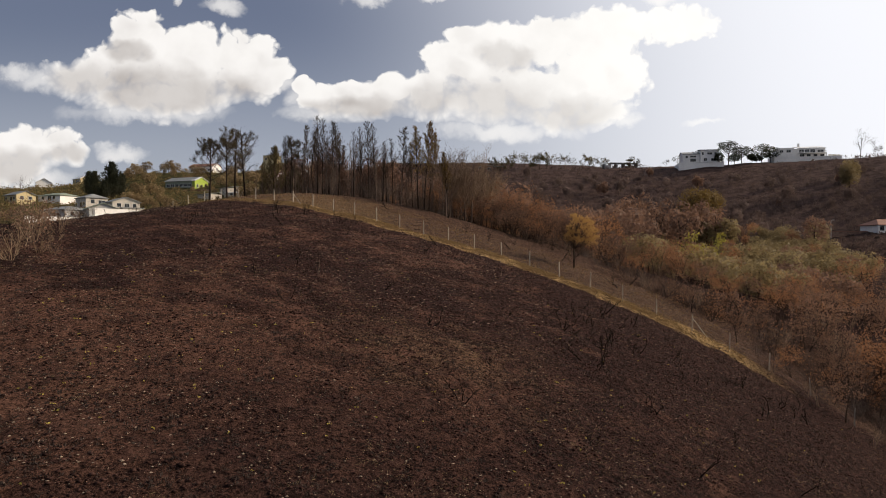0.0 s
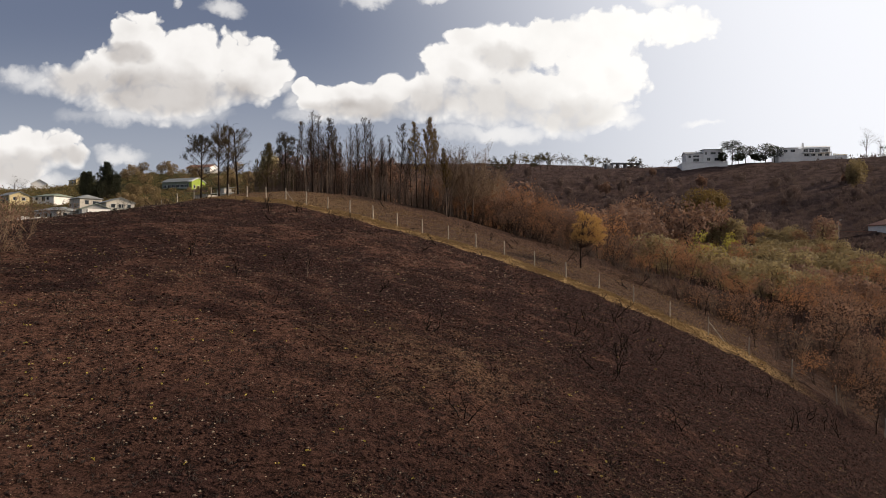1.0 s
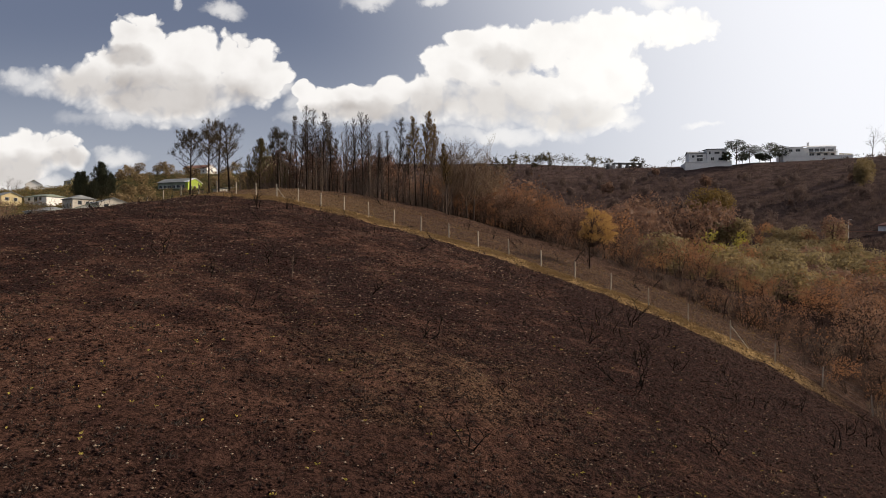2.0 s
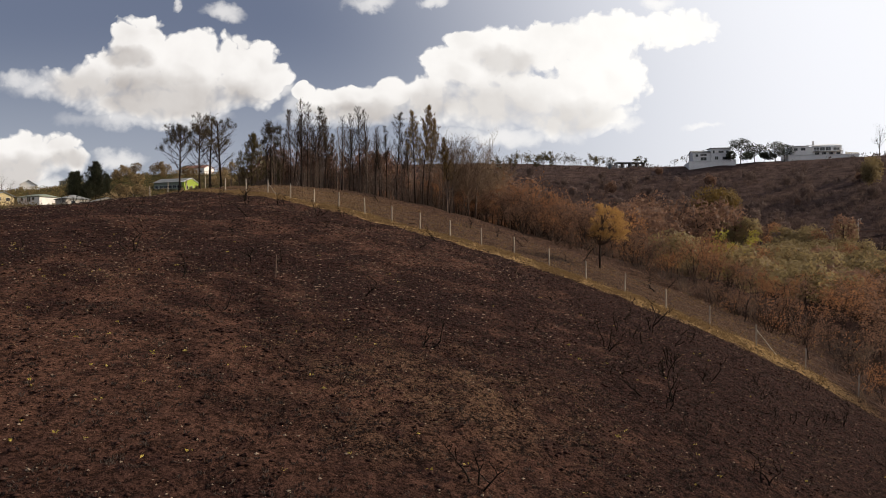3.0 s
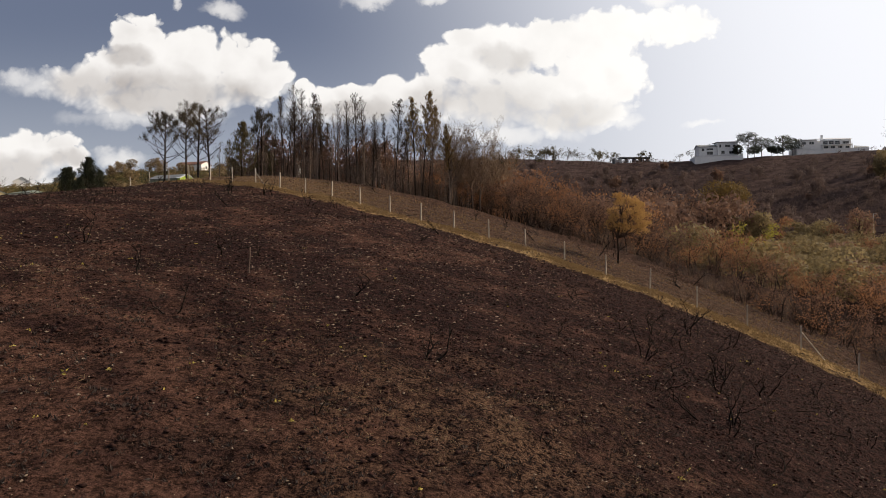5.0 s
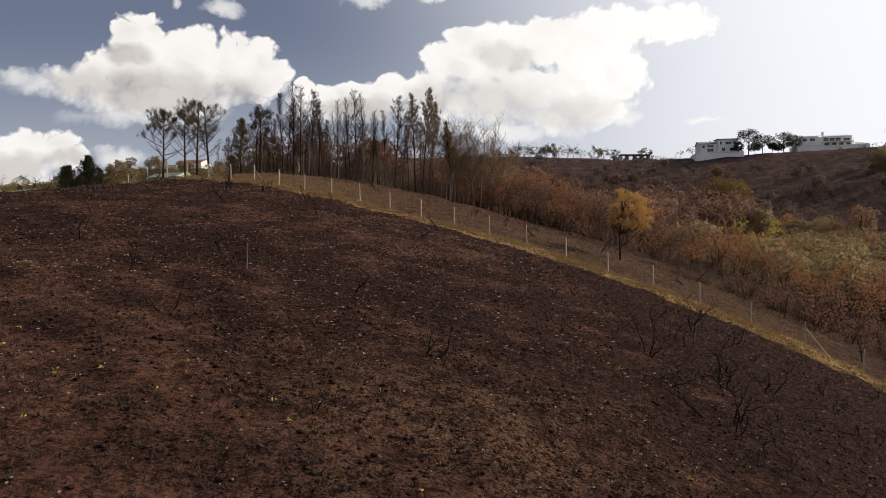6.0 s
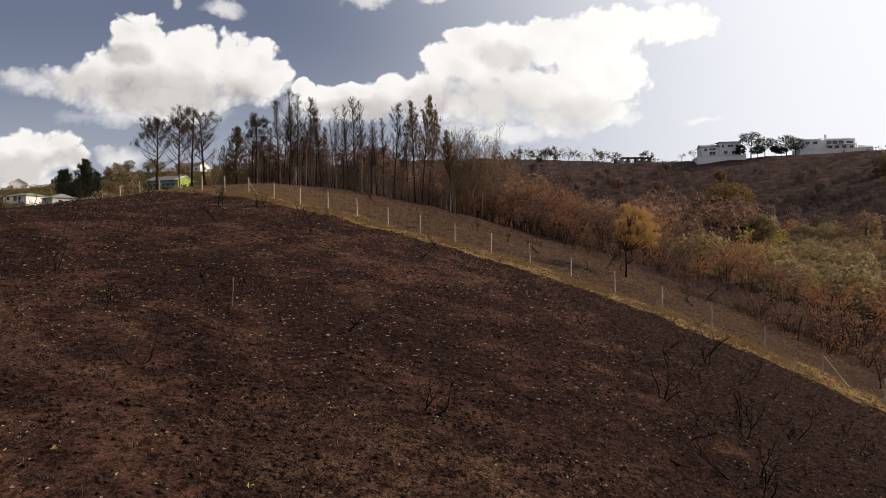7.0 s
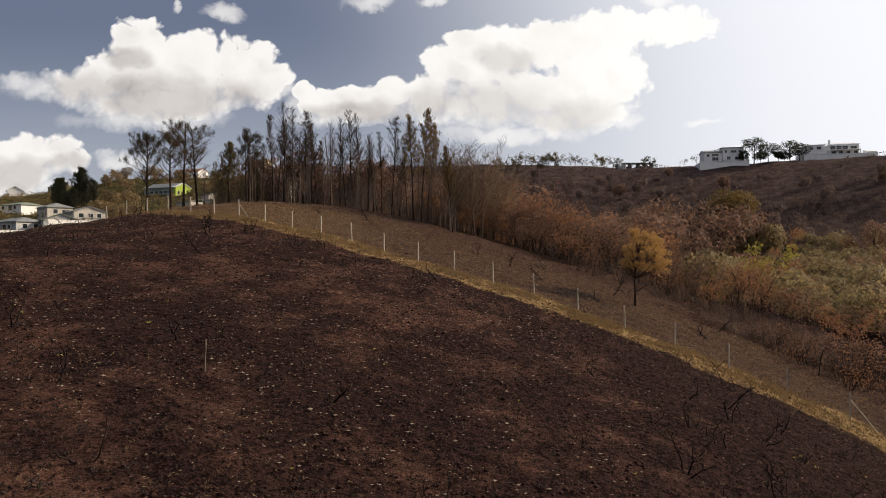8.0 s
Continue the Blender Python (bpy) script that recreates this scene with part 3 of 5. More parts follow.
def make_dome(name, rng, height, radius, label, leaves, group="", lobes=14, per=55, leaf=0.55, base=0.3, bark=None, category="tree", flat=1.0, upright=0.0, lobe=(0.34, 0.5), shift=0.0, girth=0.02):
    """A tree seen from afar: trunk and limbs under a crown of rounded lobes, leaves lying on each lobe's outside, gaps between the lobes."""
    tree = thing(name, label, category, group)
    trunk, limbs, crown = Build(), Build(), Build()
    line = wander(rng, (0, 0, -0.4), (0, 0, 1), height * 0.75 + 0.4, 5, 0.06, 0.03)
    trunk.tube(line, taper(height * girth, height * 0.008, 6), 5)
    mid, half = height * (1 + base) / 2, height * (1 - base) / 2
    for k in range(lobes):
        w, u = k * 2.4 + rng.gauss(0, 0.3), -0.75 + 1.6 * (k + rng.random()) / lobes
        ring = math.sqrt(max(0.08, 1 - u * u)) * rng.uniform(0.45, 0.8)
        c = Vector((shift + math.cos(w) * ring * radius, math.sin(w) * ring * radius, mid + u * half * 0.72))
        r = radius * rng.uniform(*lobe)
        limbs.tube([line[rng.randint(2, 4)], c], (height * 0.007, height * 0.003), 3)
        for _ in range(per):
            n = Vector((rng.gauss(0, 1), rng.gauss(0, 1), rng.gauss(0.25, 1))).normalized()
            q = c + Vector((n.x, n.y, n.z * flat)) * r * rng.uniform(0.72, 1.1)
            side = n.cross(Vector((rng.gauss(0, 1), rng.gauss(0, 1), rng.gauss(0, 1)))).normalized()
            along = (side + n * rng.gauss(0, 0.55) + Vector((0, 0, upright))).normalized()
            across = n.cross(along).normalized()
            a, b = leaf * rng.uniform(0.4, 0.75), leaf * rng.uniform(0.25, 0.45)
            i = len(crown.verts)
            crown.verts += [q - along * a, q + across * b, q + along * a, q - across * b]
            crown.faces.append((i, i + 1, i + 2, i + 3))
    part("trunk", trunk, bark or BARK, tree, smooth=True)
    part("branchwork", limbs, bark or BARK, tree)
    part("crown", crown, leaves, tree)
    return tree


def stand(tree, x, y, size=1.0, turn=0.0, sink=0.05, tilt=0.0):
    """Puts a thing down on the ground."""
    tree.matrix_basis = placed(x, y, size, turn, sink, tilt)
    return tree


def placed(x, y, size=1.0, turn=0.0, sink=0.05, tilt=0.0):
    return pose(x, y, ground_z(x, y) - sink, tilt, 0, turn) @ Matrix.Scale(size, 4)


def make_grove():
    """The tall scorched pines on the crest: place and height of each tip."""
    tips = [(-21.4, 116, 42.8), (-21.6, 122, 43.1), (-23.4, 118, 41.3), (-20.0, 124, 43.2), (-19.3, 128, 42.6), (-15.9, 120, 40.6), (-13.6, 125, 43.8), (-12.9, 128, 44.3),
            (-10.5, 118, 41.0), (-9.4, 127, 41.5), (-7.7, 124, 42.3), (-23.4, 113, 38.1), (-28.2, 122, 40.6), (-15.3, 130, 43.7), (-22.7, 130, 43.8), (-24.7, 126, 43.4),
            (-18.0, 117, 40.0), (-18.9, 131, 41.8), (-14.9, 122, 39.3), (-10.0, 121, 39.4), (-12.8, 131, 42.1), (-6.9, 129, 39.5), (-5.6, 127, 40.0), (-28.2, 128, 39.6), (-24.4, 131, 43.1)]
    rng = random.Random(11)
    kinds = [make_pine("pine_tree", random.Random(20 + k), 14.0, "tall scorched pine with bare upswept branches", NEEDLE_DARK, (0.05, 0.12, 0.2, 0.25, 0.08, 0.0)[k],
                       (0.46, 0.42, 0.5, 0.38, 0.52, 0.34)[k], (3.8, 4.2, 3.5, 4.0, 3.3, 4.4)[k], 0.12, "scorched pines on the crest", 1.05, dense=6.6, cone=0.75, twigs=(5, 9)) for k in range(6)]
    for n, (x, y, top) in enumerate(tips):
        size = (top - ground_z(x, y)) / 14.0
        m = placed(x, y, size, rng.uniform(0, 360))
        if n < 6:
            kinds[n].matrix_basis = m
        else:
            again(kinds[(n * 5 + 1) % 6], m)
    thin = [make_pine("pine_tree", random.Random(46 + k), 8.0, "slender young burnt pine without needles", NEEDLE_DARK, 0.0, 0.25, 1.7, 0.075, "young burnt pines", 1.1, bark=GREY_BARK, dense=5.0, twigs=(3, 5)) for k in range(3)]
    for n in range(72):
        x = rng.uniform(-33, 2)
        y = 111 + rng.uniform(0, 26) - 0.12 * (x + 31)
        m = placed(x, y, rng.uniform(0.55, 1.3), rng.uniform(0, 360))
        if n < 3:
            thin[n].matrix_basis = m
        else:
            again(rng.choice(thin), m)
    low = [make_pine("pine_tree", random.Random(52 + k), 6.0, "low twiggy burnt pine without needles", NEEDLE_DARK, 0.0, 0.08, 1.8, 0.06, "young burnt pines", 1.0, bark=GREY_BARK, dense=5.0, twigs=(3, 5)) for k in range(2)]
    for n in range(90):
        x = rng.uniform(-33, 6)
        m = placed(x, rng.uniform(115, 140) - max(0.0, x + 6) * 0.5, rng.uniform(0.45, 1.15), rng.uniform(0, 360))
        if n < 2:
            low[n].matrix_basis = m
        else:
            again(rng.choice(low), m)
    # brushwood that closes the view between the stems
    brush = [make_brush(random.Random(560 + k), 3.4, "dense burnt undergrowth among the pines", 0, GREY_BARK, LEAF_BROWN, "burnt undergrowth") for k in range(2)]
    for n in range(70):
        x = rng.uniform(-34, 3)
        m = placed(x, rng.uniform(119, 146) - max(0.0, x) * 0.6, rng.uniform(0.7, 1.5), rng.uniform(0, 360))
        if n < 2:
            brush[n].matrix_basis = m
        else:
            again(rng.choice(brush), m)
    # two pines that kept their scorched golden needles
    gold = make_pine("pine_tree", random.Random(40), 14.0, "scorched pine with clinging golden-brown needles", NEEDLE_TAWNY, 0.42, 0.40, 2.8, 0.14, "scorched pines on the crest", 0.95, 0.62, dense=7.0, twigs=(5, 9))
    stand(gold, -4.3, 119, (41.3 - ground_z(-4.3, 119)) / 14)
    for x, y, top in ((-3.4, 121, 41.8), (-2.5, 123, 40.5), (0.9, 108, 34.9)):
        again(gold, placed(x, y, (top - ground_z(x, y)) / 14, rng.uniform(0, 360)))


make_grove()


def make_umbrella_pine(rng, height, clumps, label, needles=None, arms=24, spread=1.0, low=0.46, name="umbrella_pine", group="pines by the fence", puff=0.85, sprays=9, needle_count=30):
    """A pine with a clean stem, rising limbs and rounded clumps of needles with gaps between."""
    tree = thing(name, label, "tree", group)
    trunk, limbs, crown = Build(), Build(), Build()
    line = wander(rng, (0, 0, -0.3), (0, 0, 1), height * 0.93 + 0.3, 12, 0.016, 0.02)
    trunk.tube(line, taper(0.17, 0.05, 13), 8)
    for k in range(arms):
        f = low + (0.98 - low) * k / (arms - 1)
        i = min(int(f * 12), 11)
        at = line[i].lerp(line[i + 1], f * 12 - i)
        w = k * 2.4 + rng.gauss(0, 0.4)
        reach = spread * height * (0.30 - 0.16 * abs(f - 0.62)) * rng.uniform(0.55, 1.1) * (1.0 if f < 0.9 else 0.6)
        arm = wander(rng, at, (math.cos(w), math.sin(w), rng.uniform(0.25, 0.9)), reach, 6, 0.09, 0.07)
        limbs.tube(arm, taper(0.055, 0.016, 7), 4)
        tips = [arm[-1]]
        for _ in range(sprays):
            q = arm[rng.randint(2, 6)]
            twig = wander(rng, q, (math.cos(w) + rng.gauss(0, 0.8), math.sin(w) + rng.gauss(0, 0.8), rng.uniform(0.1, 1.0)), reach * rng.uniform(0.2, 0.4), 3, 0.2, 0.12)
            limbs.tube(twig, (0.016, 0.012, 0.010, 0.007), 3)
            tips.append(twig[-1])
        if f > low + 0.14 and rng.random() < clumps:
            for tip in tips:
                for _ in range(needle_count):
                    c = tip + Vector((rng.gauss(0, 0.17), rng.gauss(0, 0.17), rng.gauss(0.12, 0.23))) * puff
                    crown.leaf(c, rng.uniform(0.2, 0.36) * puff, 0.06 * puff, rng, Vector((rng.gauss(0, 0.7), rng.gauss(0, 0.7), 1)).normalized())
    part("trunk", trunk, BARK, tree, smooth=True)
    part("branchwork", limbs, BARK, tree)
    part("crown", crown, needles or NEEDLE_DARK, tree)
    return tree


def make_left_pines():
    rng = random.Random(6)
    for k, (x, y, top, clumps) in enumerate(((-40.2, 117, 39.1, 0.95), (-38.4, 121, 40.0, 0.75), (-38.7, 126, 42.3, 0.7), (-37.3, 128, 42.4, 0.35))):
        tree = make_umbrella_pine(random.Random(60 + k), 12.0, clumps, "half-burnt pine with brown needle clumps up high" if clumps > 0.3 else "burnt pine with bare rising branches")
        stand(tree, x, y, (top - ground_z(x, y)) / 12.0, 40 * k)
    dark = make_umbrella_pine(random.Random(66), 12.0, 0.9, "dark round-topped pine at the grove's edge", NEEDLE_DARK, 26, 0.85)
    stand(dark, -25.5, 114, (38.6 - ground_z(-25.5, 114)) / 12.0, 70)
    fir = make_pine("conifer", random.Random(70), 9.0, "brown-green bushy conifer scorched by fire", NEEDLE_OLIVE, 0.85, 0.04, 4.4, 0.14, "bushy conifers", 0.5, 0.8, dense=11.0, cone=1.0)
    stand(fir, -29.4, 118, (37.6 - ground_z(-29.4, 118)) / 9)
    for x, y, top in ((-34.5, 131, 34.5), (-26.6, 121, 35.0)):
        again(fir, placed(x, y, (top - ground_z(x, y)) / 9, rng.uniform(0, 360)))


make_left_pines()


def woods_edge(y):
    """How far right the wood begins."""
    return 26.0 + (84 - y) * 0.45 if y < 95 else 18.1 - (y - 95) * 0.55


def make_fan_tree(rng, height):
    """A bare tree whose thin limbs open like a fan and end in sprays of twigs."""
    tree = thing("bare_tree", "wide-spreading bare burnt tree with fine twigs", "tree", "burnt wood")
    trunk, limbs = Build(), Build()
    line = wander(rng, (0, 0, -0.3), (0, 0, 1), height * 0.42, 4, 0.06, 0.03)
    trunk.tube(line, taper(height * 0.013, height * 0.008, 5), 6)
    for k in range(22):
        w = k * 2.4 + rng.gauss(0, 0.3)
        out = 0.25 + 0.75 * rng.random()
        arm = wander(rng, line[rng.randint(2, 4)], (math.cos(w) * out, math.sin(w) * out, 1.0), height * rng.uniform(0.4, 0.58) * (1.05 - 0.25 * out), 6, 0.07, 0.05)
        limbs.tube(arm, taper(height * 0.0045, 0.010, 7), 3)
        for _ in range(10):
            i = rng.randint(2, 6)
            twig = wander(rng, arm[i], (math.cos(w) * out + rng.gauss(0, 0.5), math.sin(w) * out + rng.gauss(0, 0.5), rng.uniform(0.5, 1.2)), height * rng.uniform(0.09, 0.17), 3, 0.12, 0.05)
            limbs.tube(twig, (0.016, 0.013, 0.011, 0.009), 3)
            for _ in range(6):
                spray = wander(rng, twig[rng.randint(1, 3)], (math.cos(w) * out + rng.gauss(0, 0.7), math.sin(w) * out + rng.gauss(0, 0.7), rng.uniform(0.3, 1.3)), height * rng.uniform(0.05, 0.09), 1, 0.1)
                limbs.tube(spray, (0.010, 0.007), 3)
    part("trunk", trunk, GREY_BARK, tree, smooth=True)
    part("branchwork", limbs, TAN_BARK, tree)
    return tree


def make_woods():
    rng = random.Random(21)
    bare = [make_broadleaf("bare_tree", random.Random(80 + k), 7.0, "bare burnt tree with fine grey twigs", LEAF_BROWN, 0, 0.2, 0.5, (1, 2, 3)[k], "burnt wood", (GREY_BARK, GREY_BARK, TAN_BARK)[k], fine=2) for k in range(3)]
    brown = [make_broadleaf("withered_tree", random.Random(90 + k), 6.5, "scorched tree with curled brown leaves", LEAF_BROWN, 480, 0.2, 0.5, (1, 3)[k], "burnt wood") for k in range(2)]
    orange = [make_broadleaf("scorched_tree", random.Random(100 + k), 6.5, "scorched tree with rust-orange leaves", LEAF_ORANGE, 560, 0.21, 0.55, (1, 3, 3)[k], "burnt wood") for k in range(3)]
    far_rust = [make_dome("scorched_tree", random.Random(105 + k), 7.0, 2.6, "scorched tree with rust-orange leaves", LEAF_ORANGE, "burnt wood", 13, 60, 0.33, 0.2) for k in range(2)]
    far_brown = [make_dome("withered_tree", random.Random(107 + k), 7.0, 2.4, "scorched tree with curled brown leaves", LEAF_BROWN, "burnt wood", 13, 60, 0.33, 0.2) for k in range(2)]
    green = [make_dome("valley_tree", random.Random(110 + k), 7.5, 4.0, "olive-green tree in the valley wood", LEAF_GREEN, "valley wood", 16, 60, 0.55, 0.15) for k in range(3)]
    tawny = [make_dome("valley_tree", random.Random(115), 7.5, 3.6, "tawny-brown tree in the valley wood", LEAF_BROWN, "valley wood", 16, 60, 0.55, 0.15)]
    used = set()

    def put(kinds, x, y, size):
        kind = rng.choice(kinds)
        m = placed(x, y, size, rng.uniform(0, 360), 0.1)
        if kind.name in used:
            again(kind, m)
        else:
            kind.matrix_basis = m
            used.add(kind.name)

    for y in np.arange(62, 232, 5.2):
        x = woods_edge(min(y, 150)) + rng.uniform(0, 3)
        while x < 20 + 0.62 * y + 8:
            px, py = x + rng.gauss(0, 1.3), y + rng.gauss(0, 1.3)
            deep = px - woods_edge(min(py, 150))
            size = rng.uniform(0.75, 1.2) * (1.0 + 0.35 * max(0.0, min(1.0, (py - 88) / 30)))
            far = math.hypot(px, py) > 145
            if 112 < py < 141 and abs(px / py - 0.371) < 0.03:
                x += 3
                continue
            if math.hypot(px, py) > 235 or py > 225 - max(0.0, px / py - 0.53) * 1000:
                pass
            elif py > 108 and px > 0.36 * (py - 21) and rng.random() < 0.9:
                put(rng.choice((green,) * 5 + (tawny, far_rust)), px, py, rng.uniform(0.7, 1.05))
            elif deep < 9:
                put(bare + brown + brown + brown + orange, px, py, size * 0.75)
            elif rng.random() < 0.5:
                put(far_rust if far else orange, px, py, size * 0.95)
            else:
                put(far_brown if far else brown + bare[1:], px, py, size)
            x += rng.uniform(3.6, 5.6) * (1.0 if py < 130 else 1.35)
    for _ in range(26):
        put(bare, rng.uniform(-58, -42), rng.uniform(76, 94), rng.uniform(0.3, 0.62))
    for _ in range(20):
        put(brown, rng.uniform(-62, -50), rng.uniform(76, 96), rng.uniform(0.5, 0.85))
    for x, y, size in ((33.6, 60.6, 0.8), (36.5, 57.5, 0.6), (31.0, 63.5, 0.4), (26.0, 86.0, 0.6), (28.5, 85.2, 0.7), (30.0, 80.5, 0.6), (31.5, 84.0, 0.75), (27.0, 92.0, 0.65), (24.5, 95.0, 0.6), (33.5, 77.0, 0.7), (25.0, 89.5, 0.5), (22.0, 99.0, 0.6), (35.5, 73.0, 0.65)):
        put(bare[2:], x, y, size)
    # thicket along the wood's edge, and tan brush at the slope's other rim
    thicket = [make_brush(random.Random(580 + k), 3.2, ("grey-brown leafless thicket bush", "thicket bush with withered brown leaves", "thicket bush with a few rusty leaves")[k], (0, 1, 1)[k], (GREY_BARK, BARK, BARK)[k], (None, LEAF_BROWN, LEAF_ORANGE)[k]) for k in range(3)]
    for _ in range(150):
        y = rng.uniform(56, 112)
        kinds = thicket[:1] * 4 + thicket[1:] if y < 76 else thicket[:1] * 2 + thicket[1:]
        put(kinds, woods_edge(y) + rng.uniform(-1.5, 1.5) + 14 * rng.random() ** 1.3, y, rng.uniform(0.45, 1.4))
    # taller trees where the wood climbs towards the grove
    for _ in range(30):
        y = rng.uniform(107, 134)
        put(rng.choice((brown, brown, orange)), woods_edge(y) + rng.uniform(2, 17), y, rng.uniform(1.2, 1.75))
    # the wood goes on down the gully
    for _ in range(70):
        y = rng.uniform(66, 128)
        put(rng.choice((brown, brown, orange, bare[1:])), y * rng.uniform(0.52, 0.72), y, rng.uniform(0.95, 1.5))
    tan = [make_brush(random.Random(590 + k), 2.4, "pale tan leafless bush on the rim", k, TAN_BARK, LEAF_BROWN, "pale brush on the rim", 7) for k in range(2)]
    for x, y, size in ((-30.6, 48.0, 1.0), (-31.5, 50.0, 1.3), (-32.5, 52.5, 1.1), (-30.3, 51.0, 0.7), (-33.5, 55.5, 1.2), (-29.0, 50.5, 0.5), (-35.0, 57.0, 1.3), (-32.0, 56.0, 0.7), (-36.5, 60.0, 1.2), (-34.5, 61.0, 0.8), (-38.0, 63.5, 1.3), (-37.0, 66.0, 0.9), (-40.0, 67.5, 1.3)):
        put(tan, x, y, size)
    # bare spreading trees and thin saplings at the wood's upper end
    for x, y, top in ((0.6, 112, 37.6), (4.8, 116, 37.2), (2.5, 120, 38.0), (6.7, 122, 36.2), (8.5, 119, 34.8), (3.6, 113, 35.5), (1.5, 116, 36.5)):
        tree = make_fan_tree(random.Random(int(500 + y)), top - ground_z(x, y))
        stand(tree, x, y, 1.0, rng.uniform(0, 360))
    for _ in range(60):
        x = rng.uniform(-4, 17)
        put(rng.choice((bare, brown, brown, orange)), x, 113 - 0.5 * x + rng.uniform(0, 22), rng.uniform(0.6, 1.2))
    for _ in range(40):
        put(bare[:2], rng.uniform(-34, -2), rng.uniform(116, 140), rng.uniform(0.4, 0.95))
    for _ in range(26):
        put(far_brown, rng.uniform(-34, 0), rng.uniform(128, 150), rng.uniform(0.6, 1.0))


make_woods()


def make_orange_pine():
    """A small pine with a lopsided dome of upright golden needle brushes over a bare stem."""
    rng = random.Random(19)
    tree = thing("pine_tree", "small pine with dense scorched golden needle clumps", "tree")
    trunk, limbs, crown = Build(), Build(), Build()
    line = [Vector(q) for q in ((0, 0, -0.3), (0.03, 0, 1.2), (0.0, 0.05, 2.4), (0.16, 0, 3.5), (0.34, -0.05, 4.6), (0.55, 0, 5.9))]
    trunk.tube(line, taper(0.10, 0.03, 6), 7)
    for k in range(130):
        u, w = rng.uniform(-0.62, 1.0), k * 2.4 + rng.gauss(0, 0.3)
        ring, far = math.sqrt(1 - u * u), rng.uniform(0.62, 1.0)
        c = Vector((0.8 + 2.2 * ring * math.cos(w) * far, 1.9 * ring * math.sin(w) * far, 4.35 + 2.35 * u * far - 0.25 * ring * math.cos(w)))
        if c.x < -0.4 and rng.random() < 0.55:
            continue
        root = line[max(1, min(4, int(c.z * 0.8 - 0.6)))]
        mid = root.lerp(c, 0.55) + Vector((0, 0, -0.18))
        limbs.tube([root, mid, c], (0.03, 0.018, 0.009), 3)
        puff = rng.uniform(0.24, 0.42)
        for _ in range(48):
            d = Vector((rng.gauss(0, 1), rng.gauss(0, 1), rng.gauss(0.5, 1))).normalized()
            out = (d + Vector((0, 0, 0.9))).normalized()
            crown.leaf(c + d * puff * rng.uniform(0.3, 1.0), rng.uniform(0.16, 0.30), 0.06, rng, out)
    for k in range(16):
        w = math.pi + rng.gauss(0, 0.8)
        arm = wander(rng, line[2].lerp(line[4], rng.random()), (math.cos(w), math.sin(w), rng.uniform(0.2, 1.0)), rng.uniform(1.0, 1.9), 4, 0.15, 0.08)
        limbs.tube(arm, taper(0.03, 0.008, 5), 3)
        for _ in range(4):
            limbs.tube(wander(rng, arm[rng.randint(1, 4)], (math.cos(w) + rng.gauss(0, 0.7), rng.gauss(0, 0.7), rng.uniform(0, 1)), 0.6, 2, 0.2), (0.012, 0.009, 0.006), 3)
    part("trunk", trunk, BARK, tree, smooth=True)
    part("branchwork", limbs, BARK, tree)
    part("crown", crown, NEEDLE_GOLD, tree)
    stand(tree, 16.3, 84.6, 1.0, 0)


make_orange_pine()


# ---- burnt shrubs, stakes and litter on the slope ----
def make_shrub(rng, height):
    shrub = thing("burnt_shrub", "charred leafless shrub on the burnt slope", "shrub", "burnt shrubs on the slope")
    for _ in range(rng.randint(1, 3)):
        wood = Build()
        w = rng.uniform(0, 6.28)
        lean = rng.uniform(0.15, 0.8)
        stem = wander(rng, (0.1 * math.cos(w), 0.1 * math.sin(w), -0.15), (lean * math.cos(w), lean * math.sin(w), 1), height * rng.uniform(0.55, 1.0), 8, 0.24, 0.05)
        wood.tube(stem, taper(0.042, 0.013, 9), 5)
        for _ in range(rng.randint(1, 4)):
            twig = wander(rng, stem[rng.randint(3, 8)], (rng.gauss(0, 1), rng.gauss(0, 1), 0.9), height * rng.uniform(0.18, 0.5), 4, 0.28, 0.06)
            wood.tube(twig, taper(0.02, 0.008, 5), 3)
            for _ in range(2):
                wood.tube(wander(rng, twig[rng.randint(1, 4)], (rng.gauss(0, 1), rng.gauss(0, 1), 0.8), height * 0.17, 2, 0.2, 0.1), (0.01, 0.008, 0.006), 3)
        part("stem", wood, CHAR, shrub)
    return shrub


